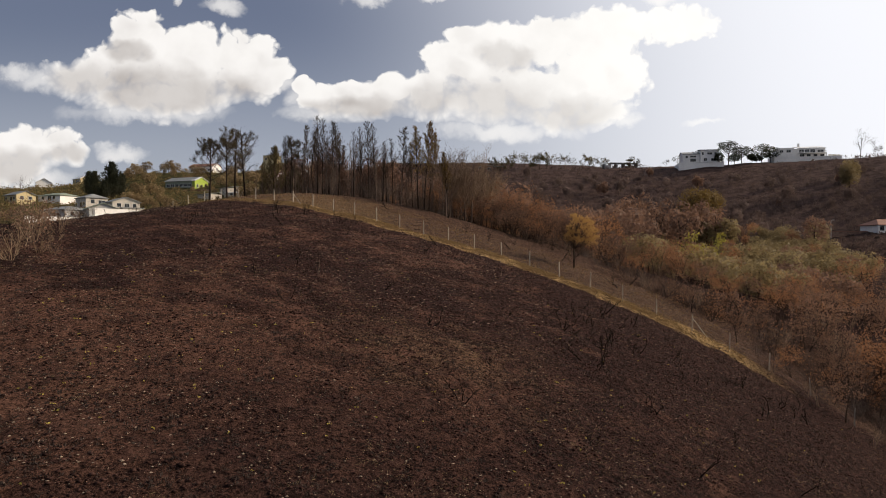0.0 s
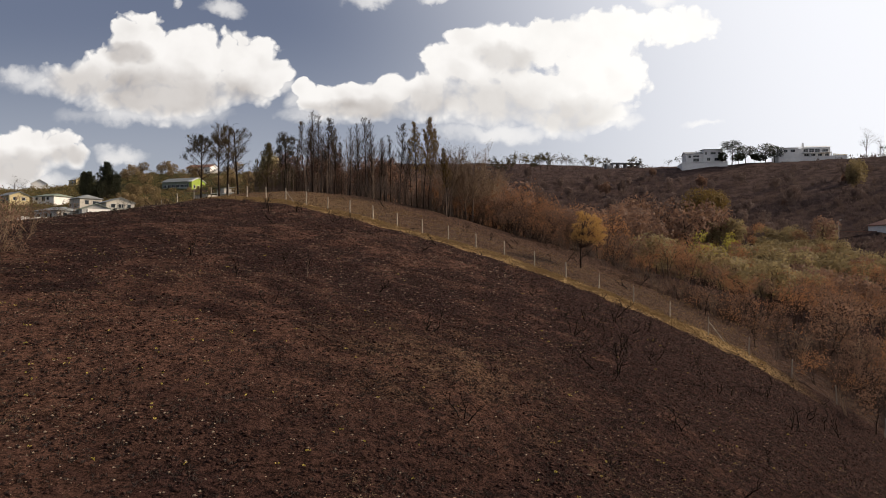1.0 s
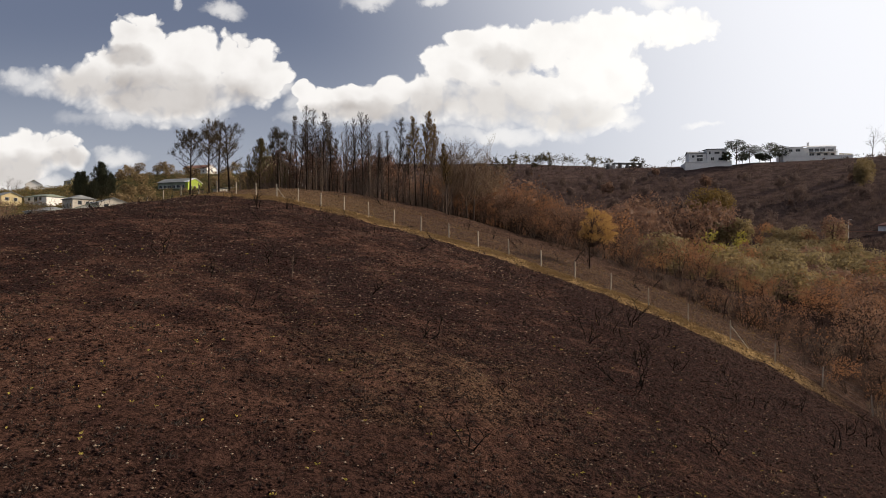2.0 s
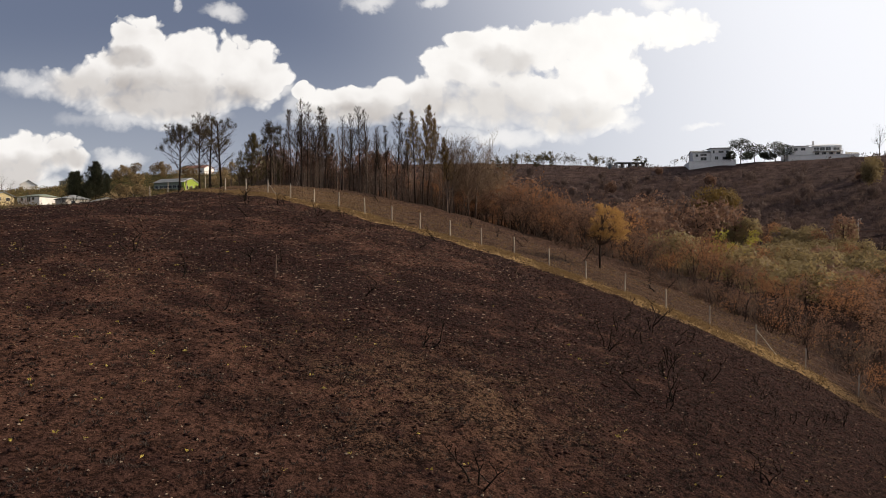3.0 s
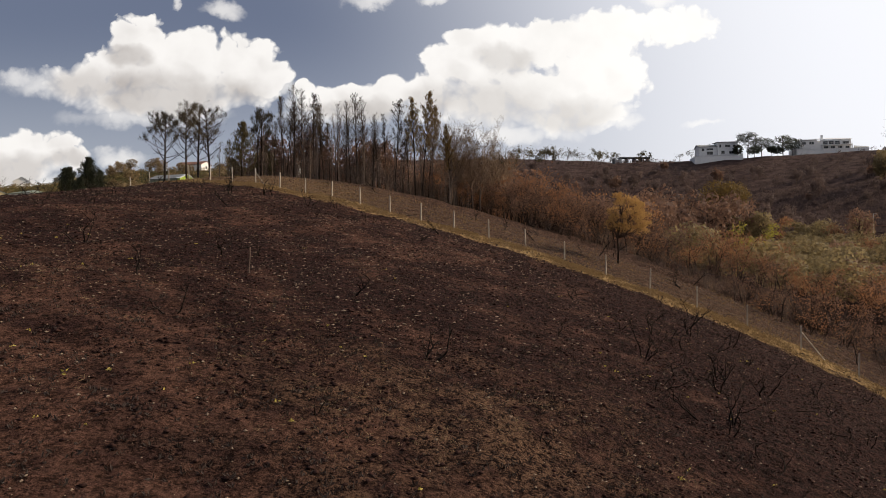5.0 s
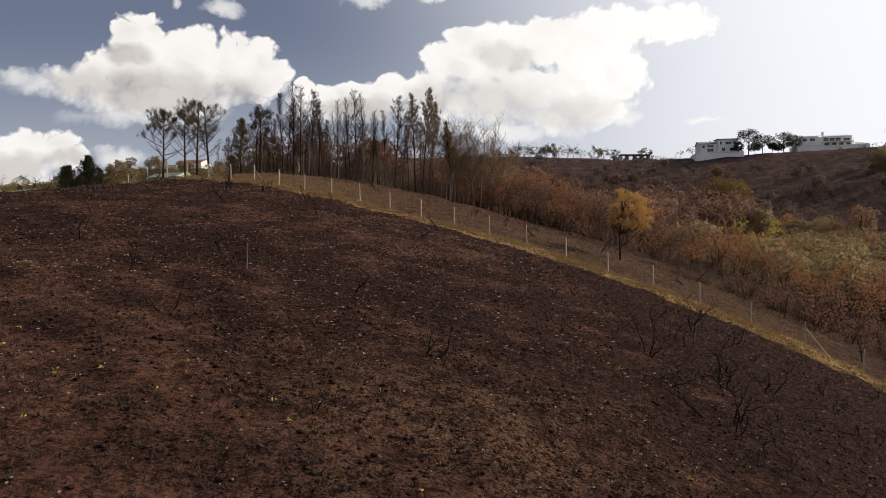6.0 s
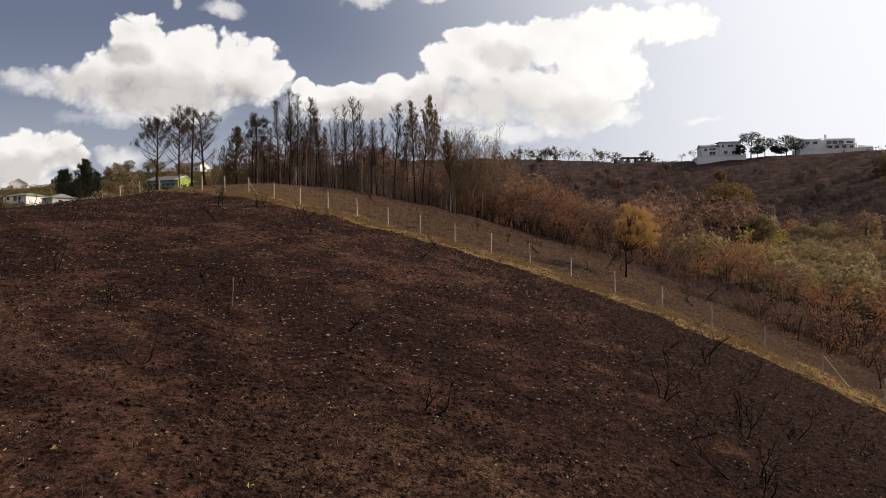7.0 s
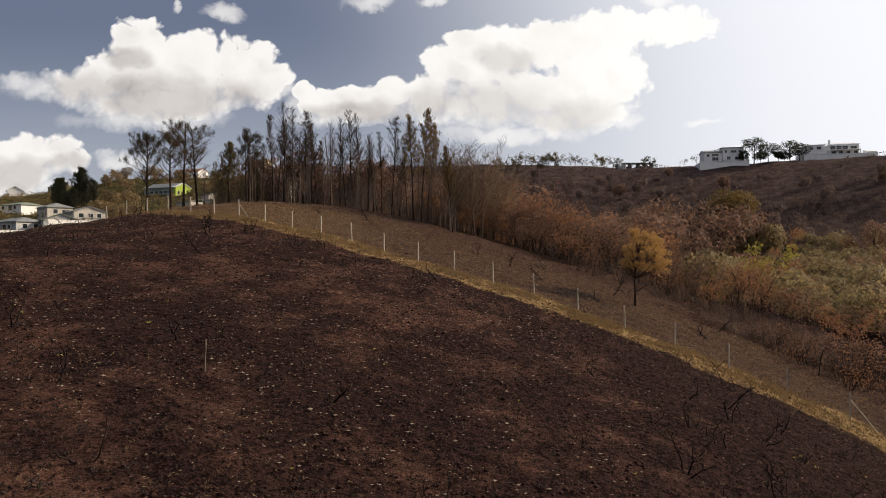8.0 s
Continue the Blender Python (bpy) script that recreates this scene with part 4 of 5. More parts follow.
def make_slope():
    rng = random.Random(33)
    kinds = [make_shrub(random.Random(200 + k), 1.7) for k in range(12)]
    spots = [(16.3, 57.2), (10.3, 58.0), (12.5, 56.5), (9.6, 45.5), (10.2, 45.0), (-3.8, 38.3), (-12.0, 55.5), (14.2, 60.0), (13.0, 52.0), (12.6, 40.2), (-26.0, 91.0), (-24.5, 88.0), (-27.5, 88.0)]
    for _ in range(34):
        spots.append((rng.uniform(-36, -8), rng.uniform(70, 90)))
    for _ in range(15):
        spots.append((rng.gauss(12.5, 3.2), rng.gauss(54.0, 6.5)))
    for _ in range(9):
        spots.append((rng.gauss(20.0, 4.5), rng.gauss(58.0, 5.0)))
    while len(spots) < 190:
        x, y = rng.uniform(-45, 32), rng.uniform(32, 96)
        s = (x + 20.58) * 0.4867 + (y - 93.37) * 0.8736
        if s < -2.5 and rng.random() < (0.95 if x > 6 or y > 72 else 0.35):
            spots.append((x, y))
    for n, (x, y) in enumerate(spots):
        m = placed(x, y, rng.uniform(0.5, 1.2), rng.uniform(0, 360), 0.05, rng.gauss(0, 6))
        if n < len(kinds):
            kinds[n].matrix_basis = m
        else:
            again(rng.choice(kinds), m)
    # burnt saplings between fence and wood
    for x, y, size in ((9, 86, 1.2), (12.5, 83, 1.5), (20.5, 79, 1.5), (6, 90, 1.0), (-2, 97, 0.9), (-8, 100, 1.1), (15, 88, 1.3), (3, 93, 0.9), (22.5, 83, 1.1), (-14, 101, 1.0), (10, 93, 1.3), (17.5, 91, 1.4)):
        again(rng.choice(kinds), placed(x, y, size, rng.uniform(0, 360), 0.05))
    # charred branches that lie on the soil
    logs = []
    for k in range(3):
        lying = thing("fallen_branch", "charred fallen branch lying on burnt soil", "branch", "fallen branches")
        b = Build()
        line = wander(random.Random(230 + k), (-0.9, 0, 0.06), (1, 0, 0), 1.9, 6, 0.13)
        for p in line:
            p.z = 0.06 + 0.25 * abs(p.z - 0.06)
        b.tube(line, taper(0.034, 0.012, 7), 6)
        b.tube(wander(random.Random(240 + k), line[3], (0.6, 0.8, 0.25), 0.7, 3, 0.15), taper(0.018, 0.008, 4), 4)
        part("bough", b, CHAR, lying)
        logs.append(lying)
    for n in range(24):
        x, y = (rng.uniform(-30, 26), rng.uniform(36, 88)) if n < 15 else (rng.uniform(-6, 22), rng.uniform(82, 104))
        m = placed(x, y, rng.uniform(0.5, 1.3), rng.uniform(0, 360), 0.0)
        if n < 3:
            logs[n].matrix_basis = m
        else:
            again(rng.choice(logs), m)
    stake = thing("stake", "thin weathered wooden stake driven into soil", "stake")
    pole = Build()
    pole.tube(wander(rng, (0, 0, -0.2), (0, 0, 1), 1.5, 4, 0.015), taper(0.04, 0.03, 5), 6)
    part("pole", pole, GREY_BARK, stake, smooth=True)
    stand(stake, -9.6, 52.4)


def make_litter():
    rng = random.Random(55)
    gen = np.random.default_rng(5)
    stones, sprouts, clods, stubble, straw, mould, grass = (Build() for _ in range(7))

    def spots(n, power=1.3):
        """Places strewn over the slope below the fence, denser where the eye passes near."""
        y = 15 + 85 * gen.random(n) ** power
        x = gen.uniform(-0.72, 0.62, n) * (y + 6)
        keep = (x + 20.58) * 0.4867 + (y - 93.37) * 0.8736 < -1.0
        x, y = x[keep], y[keep]
        return list(zip(x.tolist(), y.tolist(), land(x, y).tolist()))

    def by_fence(along, s):
        x, y = -20.58 + 0.8736 * along + 0.4867 * s, 93.37 - 0.4867 * along + 0.8736 * s
        return x, y, ground_z(x, y)

    for x, y, z in spots(16000):
        if noise.noise(Vector((x, y, 3)) * 0.12) > rng.uniform(-0.7, 0.25):
            stones.lump(Vector((x, y, z + relief(x, y) + 0.02)), 0.016 + 0.06 * rng.random() ** 2.4, rng, 0.6)
    for x, y, z in spots(17000, 0.6):
        if y > 46 and x < 8 and noise.noise(Vector((x, y, 7)) * 0.1) > rng.uniform(-0.6, 0.3):
            stones.lump(Vector((x, y, z + relief(x, y) + 0.03)), 0.03 + 0.08 * rng.random() ** 2.0, rng, 0.4)
    for x, y, z in spots(58000, 1.35):
        if noise.noise(Vector((x, y, 9)) * 0.25) + 0.5 * noise.noise(Vector((x, y, 4)) * 0.9) > rng.uniform(-0.55, 0.35):
            clods.lump(Vector((x, y, z + relief(x, y) + 0.02)), 0.03 + 0.10 * rng.random() ** 2.4, rng, 0.55)
    # burnt stubs of grass: black blades leaning out of one root
    for x, y, z in spots(60000, 1.15):
        thick = noise.noise(Vector((x, y, 2)) * 0.5) + 0.6 * noise.noise(Vector((x, y, 6)) * 1.7)
        if thick > rng.uniform(-0.5, 0.75):
            size, z = rng.uniform(0.06, 0.19), z + relief(x, y)
            for _ in range(4):
                way = Vector((rng.gauss(0, 0.7), rng.gauss(0, 0.7), 0.8)).normalized()
                stubble.leaf(Vector((x + rng.gauss(0, 0.05), y + rng.gauss(0, 0.05), z)) + way * size * 0.4, size, 0.05, rng, way)
    # bleached straw that the fire left, in drifts
    for x, y, z in spots(26000, 1.5):
        drift = noise.noise(Vector((x, y, 8)) * 0.16) + 0.7 * noise.noise(Vector((x, y, 11)) * 0.7) - 0.02 * abs(y - 42) + 0.35 * math.exp(-((x - 0.5) / 9) ** 2 - ((y - 39) / 6) ** 2)
        if drift > rng.uniform(-0.15, 0.4):
            z += relief(x, y)
            for _ in range(3):
                way = Vector((rng.gauss(0, 1), rng.gauss(0, 1), rng.uniform(0.1, 0.9))).normalized()
                straw.leaf(Vector((x + rng.gauss(0, 0.08), y + rng.gauss(0, 0.08), z + 0.05)), rng.uniform(0.08, 0.2), 0.022, rng, way)
    for x, y, z in spots(900, 1.5):
        if y < 62 and x > -26 and noise.noise(Vector((x, y, 5)) * 0.09) > rng.uniform(-0.35, 0.35):
            for _ in range(3):
                sprouts.leaf(Vector((x + rng.gauss(0, 0.05), y + rng.gauss(0, 0.05), z + relief(x, y) + 0.08)), rng.uniform(0.06, 0.16), 0.07, rng)
    for _ in range(13000):
        x, y, z = by_fence(rng.uniform(-16, 56), rng.uniform(0.3, 20))
        if noise.noise(Vector((x, y, 12)) * 0.3) > rng.uniform(-0.7, 0.4):
            mould.leaf(Vector((x, y, z + 0.04)), rng.uniform(0.1, 0.26), rng.uniform(0.06, 0.14), rng, Vector((rng.gauss(0, 1), rng.gauss(0, 1), rng.gauss(0, 0.35))).normalized())
    for _ in range(15000):
        along, s = rng.uniform(-16, 57), rng.gauss(-1.3, 0.85) if rng.random() < 0.86 else rng.uniform(0, 14)
        x, y, z = by_fence(along, s)
        if noise.noise(Vector((x, y, 1)) * 0.3) + 0.5 * noise.noise(Vector((x, y, 1)) * 1.1) < rng.uniform(-0.6, 0.4) or s < -3.6:
            continue
        for _ in range(3):
            way = Vector((rng.gauss(0, 0.5), rng.gauss(0, 0.5), 1)).normalized()
            h = rng.uniform(0.10, 0.28)
            grass.leaf(Vector((x + rng.gauss(0, 0.08), y + rng.gauss(0, 0.08), z)) + way * h * 0.45, h, 0.05, rng, way)
    for name, b, mat, label in (("stones", stones, STONE, "small pale stones strewn over burnt soil"), ("charred_clods", clods, CLODS, "charred clods and stubs on the slope"), ("sprouts", sprouts, SPROUT, "small yellow sprouts and leaves on burnt soil"),
                                ("burnt_stubble", stubble, STUBBLE, "blackened grass stubble all over the slope"), ("straw", straw, STRAW, "bleached straw lying in drifts on soil"), ("fallen_leaves", mould, MOULD, "dry tan leaves fallen between fence and wood"),
                                ("dry_grass", grass, GRASS, "golden dry grass tufts along the fence")):
        tagged(new(name, b.mesh(name, mat, name == "charred_clods")), label, name.split("_")[-1], kind="stuff")


make_slope()
make_litter()


# ---- houses ----
WHITE_WALL = two_tone("white_render", (0.72, 0.71, 0.69), (0.84, 0.83, 0.81), 1.2, 0.85, 0.1, 0.01)
# weathered white render, dimmed further: the fronts' shade is put into its tone
SHADED_OLD_WALL = two_tone("weathered_white_render", (0.38, 0.35, 0.31), (0.60, 0.56, 0.50), 0.9, 0.9, 0.15, 0.01)
GREY_WALL = two_tone("grey_render", (0.36, 0.36, 0.36), (0.50, 0.50, 0.49), 1.2, 0.85, 0.1, 0.01)
CREAM_WALL = two_tone("cream_render", (0.46, 0.38, 0.22), (0.60, 0.50, 0.30), 1.2, 0.85, 0.1, 0.01)
LIME_WALL = two_tone("lime_green_render", (0.25, 0.33, 0.06), (0.34, 0.43, 0.09), 1.2, 0.85, 0.1, 0.01)
PINK_BRICK = two_tone("brown_masonry", (0.13, 0.085, 0.065), (0.30, 0.20, 0.155), 1.6, 0.9, 0.3, 0.03)
GREY_ROOF = two_tone("grey_roof_sheet", (0.16, 0.17, 0.17), (0.27, 0.28, 0.27), 2.0, 0.6, 0.2, 0.02)
PALE_ROOF = two_tone("pale_roof_sheet", (0.62, 0.62, 0.61), (0.78, 0.78, 0.77), 2.0, 0.5, 0.2, 0.02)
RED_ROOF = two_tone("red_roof_tiles", (0.17, 0.085, 0.06), (0.27, 0.14, 0.10), 3.0, 0.8, 0.4, 0.03)
GREEN_ROOF = two_tone("grey_green_roof", (0.15, 0.18, 0.14), (0.24, 0.27, 0.21), 2.0, 0.7, 0.2, 0.02)
FRAME_PAINT = two_tone("window_paint", (0.45, 0.45, 0.44), (0.60, 0.60, 0.58), 3.0, 0.5, 0.05, 0.002)


def glass_material():
    m, t, bsdf = material("dark_glass", 0.08)
    bsdf.inputs["Base Color"].default_value = (0.02, 0.024, 0.028, 1)
    bsdf.inputs["Specular IOR Level"].default_value = 0.5
    return m


GLASS = glass_material()


def add_window(house, x, z, w, h, y=0.0, turn=0.0):
    """A window on a wall: x along the wall and z of its lower middle, y the wall's plane; turn swings the wall round the house's middle."""
    ring = Build()
    b = 0.09
    ring.box((x - w / 2 - b, y - 0.06, z - b), (x - w / 2, y + 0.04, z + h + b))
    ring.box((x + w / 2, y - 0.06, z - b), (x + w / 2 + b, y + 0.04, z + h + b))
    ring.box((x - w / 2, y - 0.06, z + h), (x + w / 2, y + 0.04, z + h + b))
    ring.box((x - w / 2, y - 0.10, z - b), (x + w / 2, y + 0.04, z))
    if w > 1.3:
        ring.box((x - 0.04, y - 0.05, z), (x + 0.04, y + 0.04, z + h))
    ob = part("window", ring, FRAME_PAINT, house)
    ob.matrix_basis = pose(0, 0, 0, 0, 0, turn)
    sheet = Build()
    sheet.box((x - w / 2, y - 0.02, z), (x + w / 2, y + 0.02, z + h))
    part("pane", sheet, GLASS, ob, "dark glass pane")


def add_block(house, lo, hi, mat, roof, roof_mat, rise=1.6, over=0.45, name="wall"):
    """One block of a house with its roof: gable along x, gable along y (end to the front), hip, shed or flat."""
    w = Build()
    (x0, y0, z0), (x1, y1, z1) = lo, hi
    w.box(lo, hi)
    if roof == "gable_y":
        w.prism([(x0, z1), (x1, z1), ((x0 + x1) / 2, z1 + rise)], y0, y1)
    if roof == "gable_x":
        w.prism([(-y1, z1), (-y0, z1), (-(y0 + y1) / 2, z1 + rise)], x0, x1, True)
    part(name, w, mat, house)
    r = Build()
    th = 0.18
    if roof == "gable_y":
        xm = (x0 + x1) / 2
        r.prism([(x0 - over, z1 - 0.2), (xm, z1 + rise + 0.05), (x1 + over, z1 - 0.2), (x1 + over, z1), (xm, z1 + rise + 0.27), (x0 - over, z1)], y0 - over, y1 + over)
    elif roof == "gable_x":
        ym = -(y0 + y1) / 2
        r.prism([(-y1 - over, z1 - 0.2), (ym, z1 + rise + 0.05), (-y0 + over, z1 - 0.2), (-y0 + over, z1), (ym, z1 + rise + 0.27), (-y1 - over, z1)], x0 - over, x1 + over, True)
    elif roof == "hip":
        ym, inset = (y0 + y1) / 2, (y1 - y0) * 0.45
        b = len(r.verts)
        e = over
        r.verts += [Vector(p) for p in ((x0 - e, y0 - e, z1 + 0.01), (x1 + e, y0 - e, z1 + 0.01), (x1 + e, y1 + e, z1 + 0.01), (x0 - e, y1 + e, z1 + 0.01), (x0 - e, y0 - e, z1 + th), (x1 + e, y0 - e, z1 + th), (x1 + e, y1 + e, z1 + th),
                    (x0 - e, y1 + e, z1 + th), (x0 - e + inset, ym, z1 + rise + th), (x1 + e - inset, ym, z1 + rise + th))]
        r.faces += [tuple(b + i for i in f) for f in ((3, 2, 1, 0), (0, 1, 5, 4), (1, 2, 6, 5), (2, 3, 7, 6), (3, 0, 4, 7), (4, 5, 9, 8), (6, 7, 8, 9), (5, 6, 9), (7, 4, 8))]
    elif roof == "shed":
        b = len(r.verts)
        e = over
        r.verts += [Vector((x, y, z1 + 0.01 + (rise if y > y0 else 0) + k)) for k in (0, th) for x, y in ((x0 - e, y0 - e), (x1 + e, y0 - e), (x1 + e, y1 + e), (x0 - e, y1 + e))]
        r.faces += [tuple(b + i for i in f) for f in ((3, 2, 1, 0), (4, 5, 6, 7), (0, 1, 5, 4), (1, 2, 6, 5), (2, 3, 7, 6), (3, 0, 4, 7))]
    else:
        r.box((x0 - over * 0.5, y0 - over * 0.5, z1 + 0.005), (x1 + over * 0.5, y1 + over * 0.5, z1 + 0.3))
    part("roof", r, roof_mat, house)


def make_house(label, x, y, z, w, d, h, turn, wall, roof, roof_mat, rise=1.6, windows=(), side=(), deep=3.0):
    """A plain house: one block, windows at (along, up, wide, high) on the front and the right side; its walls go down into the slope."""
    house = thing("house", label, "house")
    add_block(house, (-w / 2, -d / 2, -deep), (w / 2, d / 2, h), wall, roof, roof_mat, rise)
    for a, b, c, e in windows:
        add_window(house, a, b, c, e, -d / 2)
    for a, b, c, e in side:
        add_window(house, a, b, c, e, -w / 2, 90)
    house.matrix_basis = pose(x, y, z, 0, 0, turn)
    return house


def make_hilltop_houses():
    a = thing("house", "white two-storey hilltop house above a retaining wall", "house")
    add_block(a, (-9.6, -5, -3.5), (-0.3, 5, 5.0), WHITE_WALL, "gable_x", GREY_ROOF, 1.3)
    add_block(a, (-0.2, -5.6, -3.5), (10.2, 5, 7.0), WHITE_WALL, "shed", GREY_ROOF, 0.7)
    for x, z, w, h in ((-7.5, 2.6, 1.2, 1.3), (-4.0, 3.0, 3.2, 0.9), (-4.0, 0.6, 3.0, 1.6)):
        add_window(a, x, z, w, h, -5)
    for x, z, w, h in ((1.2, 4.2, 0.8, 1.5), (5.0, 4.4, 2.6, 1.1), (8.2, 4.4, 1.2, 1.1), (2.6, 0.8, 1.6, 1.6), (7.0, 0.8, 2.4, 1.4)):
        add_window(a, x, z, w, h, -5.6)
    stack = Build()
    stack.box((-3.2, 0.2, 5.5), (-2.5, 0.9, 7.0))
    part("chimney", stack, WHITE_WALL, a)
    a.matrix_basis = pose(125.5, 334, 62.0, 0, 0, -8) @ Matrix.Scale(0.85, 4)
    low = thing("retaining_wall", "pale plastered retaining wall below a house", "wall", "retaining walls")
    w = Build()
    w.box((-12.2, -9.2, -6), (12.0, -8.6, 0.4))
    w.box((-12.2, -8.6, -6), (-11.6, 3, 0.2))
    w.box((11.4, -8.6, -6), (12.0, 3, 1.5))
    w.box((-12.3, -9.35, 0.4), (12.1, -8.5, 0.55))
    part("wall", w, WHITE_WALL, low)
    low.matrix_basis = pose(125.2, 334, 61.2, 0, 0, -8) @ Matrix.Scale(0.86, 4)
    b = thing("house", "long pale villa with veranda, pale roof and chimney", "house")
    add_block(b, (-13.0, -5.5, -3.5), (-4.6, 5, 5.6), WHITE_WALL, "shed", PALE_ROOF, 1.6)
    add_block(b, (-4.5, -4.0, -3.5), (-1.9, 5, 5.0), WHITE_WALL, "flat", PALE_ROOF)
    add_block(b, (-1.8, -3.2, -3.5), (13.0, 5, 5.8), WHITE_WALL, "shed", PALE_ROOF, 1.8)
    for x, z, w, h in ((-11.2, 3.2, 1.8, 1.3), (-7.4, 3.2, 2.2, 1.3)):
        add_window(b, x, z, w, h, -5.5)
    for x, z, w, h in ((0.2, 3.3, 2.4, 1.6), (3.2, 3.3, 2.4, 1.6), (6.2, 3.3, 2.4, 1.6), (10.4, 3.4, 3.0, 1.2), (0.4, 0.1, 2.4, 2.1), (3.8, 0.1, 2.4, 2.1), (7.4, 0.1, 2.4, 2.1), (11.2, 0.1, 2.0, 2.0)):
        add_window(b, x, z, w, h, -3.2)
    for x in (-1.6, 2.1, 5.7, 9.3, 12.8):
        c = Build()
        c.box((x - 0.2, -5.5, -3.0), (x + 0.2, -5.1, 2.6))
        part("column", c, WHITE_WALL, b)
    deck = Build()
    deck.box((-1.8, -5.7, 2.6), (13.0, -3.19, 2.9))
    part("balcony", deck, WHITE_WALL, b)
    rail = Build()
    rail.box((-1.8, -5.65, 3.75), (13.0, -5.57, 3.83))
    for k in range(31):
        rail.box((-1.75 + 0.49 * k, -5.64, 2.9), (-1.71 + 0.49 * k, -5.6, 3.75))
    part("railing", rail, FRAME_PAINT, b)
    stack = Build()
    stack.box((-0.6, 0.5, 6.5), (0.3, 1.3, 9.0))
    part("chimney", stack, WHITE_WALL, b)
    b.matrix_basis = pose(174.0, 332, 64.0, 0, 0, -10) @ Matrix.Scale(0.84, 4)
    low = thing("retaining_wall", "pale plastered terrace wall below the villa", "wall", "retaining walls")
    w = Build()
    w.box((-15.6, -9.0, -6), (20.0, -8.4, 0.2))
    w.box((-15.6, -8.4, -6), (-15.0, 4, 1.3))
    w.box((-15.7, -9.15, 0.2), (20.1, -8.3, 0.35))
    part("wall", w, WHITE_WALL, low)
    low.matrix_basis = pose(173.6, 332, 63.9, 0, 0, -10) @ Matrix.Scale(0.84, 4)
    screen = thing("slat_fence", "yellowish slatted fence on the terrace", "fence")
    for k in range(22):
        c = Build()
        c.box((k * 0.32, 0, 0), (k * 0.32 + 0.2, 0.05, 1.9 - 0.03 * k))
        part("slat", c, CREAM_WALL, screen)
    screen.matrix_basis = pose(184.6, 325.4, 64.0, 0, 0, -10) @ Matrix.Scale(0.84, 4)
    ruin = thing("ruin", "burnt-out roofless house shell on the ridge", "building")
    frame_of = Build()
    for x in (-9, -6, -2.5, 1.5, 5, 8.5):
        frame_of.box((x, -2, -2), (x + 0.6, 2, 2.2))
    frame_of.box((-9, -2, -2), (-5.4, 2, 1.2))
    frame_of.box((3, 1.2, -2), (9, 2, 1.3))
    part("wall", frame_of, GREY_WALL, ruin)
    slab = Build()
    slab.box((-6.2, -2.5, 2.2), (9.2, 2.5, 2.6))
    part("beam", slab, GREY_WALL, ruin)
    ruin.matrix_basis = pose(95, 365, ground_z(95, 365), 0, 0, 5)
    dark = thing("house", "dark stepped house on the skyline behind the wood", "house")
    for lo, hi, rise in (((-7.5, -4, -4), (-2.6, 4, 4.4), 0), ((-2.5, -4, -4), (2.4, 4, 3.2), 0), ((2.5, -4, -4), (7.5, 4, 2.6), 0)):
        add_block(dark, lo, hi, PINK_BRICK, "flat", GREY_ROOF)
    add_window(dark, -5.0, 1.4, 1.6, 1.3, -4)
    add_window(dark, 0.0, 0.8, 1.6, 1.3, -4)
    dark.matrix_basis = pose(24, 361, 60.6, 0, 0, 4)
    cottage = make_house("small white cottage with red tiled roof", 138.2, 213, 25.0, 11, 7, 2.3, 12, WHITE_WALL, "hip", RED_ROOF, 1.8, ((-4.2, 0.7, 1.4, 1.3), (-1.2, 0.7, 1.4, 1.3)))
    low = thing("garden_wall", "low garden wall with reddish coping", "wall")
    w, c = Build(), Build()
    w.box((-7, -0.2, -3.5), (7, 0.2, 1.0))
    c.box((-7.1, -0.35, 1.0), (7.1, 0.35, 1.2))
    part("wall", w, PINK_BRICK, low)
    part("coping", c, RED_ROOF, low)
    low.matrix_basis = pose(126.2, 212, 24.4, 0, 0, 4)
    lamp = thing("street_lamp", "grey street lamp post beside a garden wall", "street lamp")
    p, q = Build(), Build()
    p.tube([Vector((0, 0, -3.0)), Vector((0, 0, 4.2)), Vector((0.1, 0, 4.5)), Vector((0.5, 0, 4.6))], [0.09, 0.06, 0.05, 0.05], 8)
    q.box((0.35, -0.14, 4.52), (0.95, 0.14, 4.66))
    part("pole", p, FRAME_PAINT, lamp)
    part("lamp_head", q, FRAME_PAINT, lamp)
    lamp.matrix_basis = pose(120.2, 210.5, 24.4)


make_hilltop_houses()

HOUSE_SPOTS = []


def town(px, py, dist, w, d, h, turn, label, wall, roof, roof_mat, rise, windows, side=()):
    """A house of the town, given by its bearing: right of the way ahead, in thousandths of the distance, and its distance."""
    x, y = px * dist / 1000, dist
    z = ground_z(x, y) + (0.6 if py < 110 else 2.0)
    HOUSE_SPOTS.append((x, y, w, 15 if -370 < px < -350 else 9 if -400 < px < -330 else 5))
    return make_house(label, x, y, z, w, d, h, turn, wall, roof, roof_mat, rise, windows, side, 4.0)


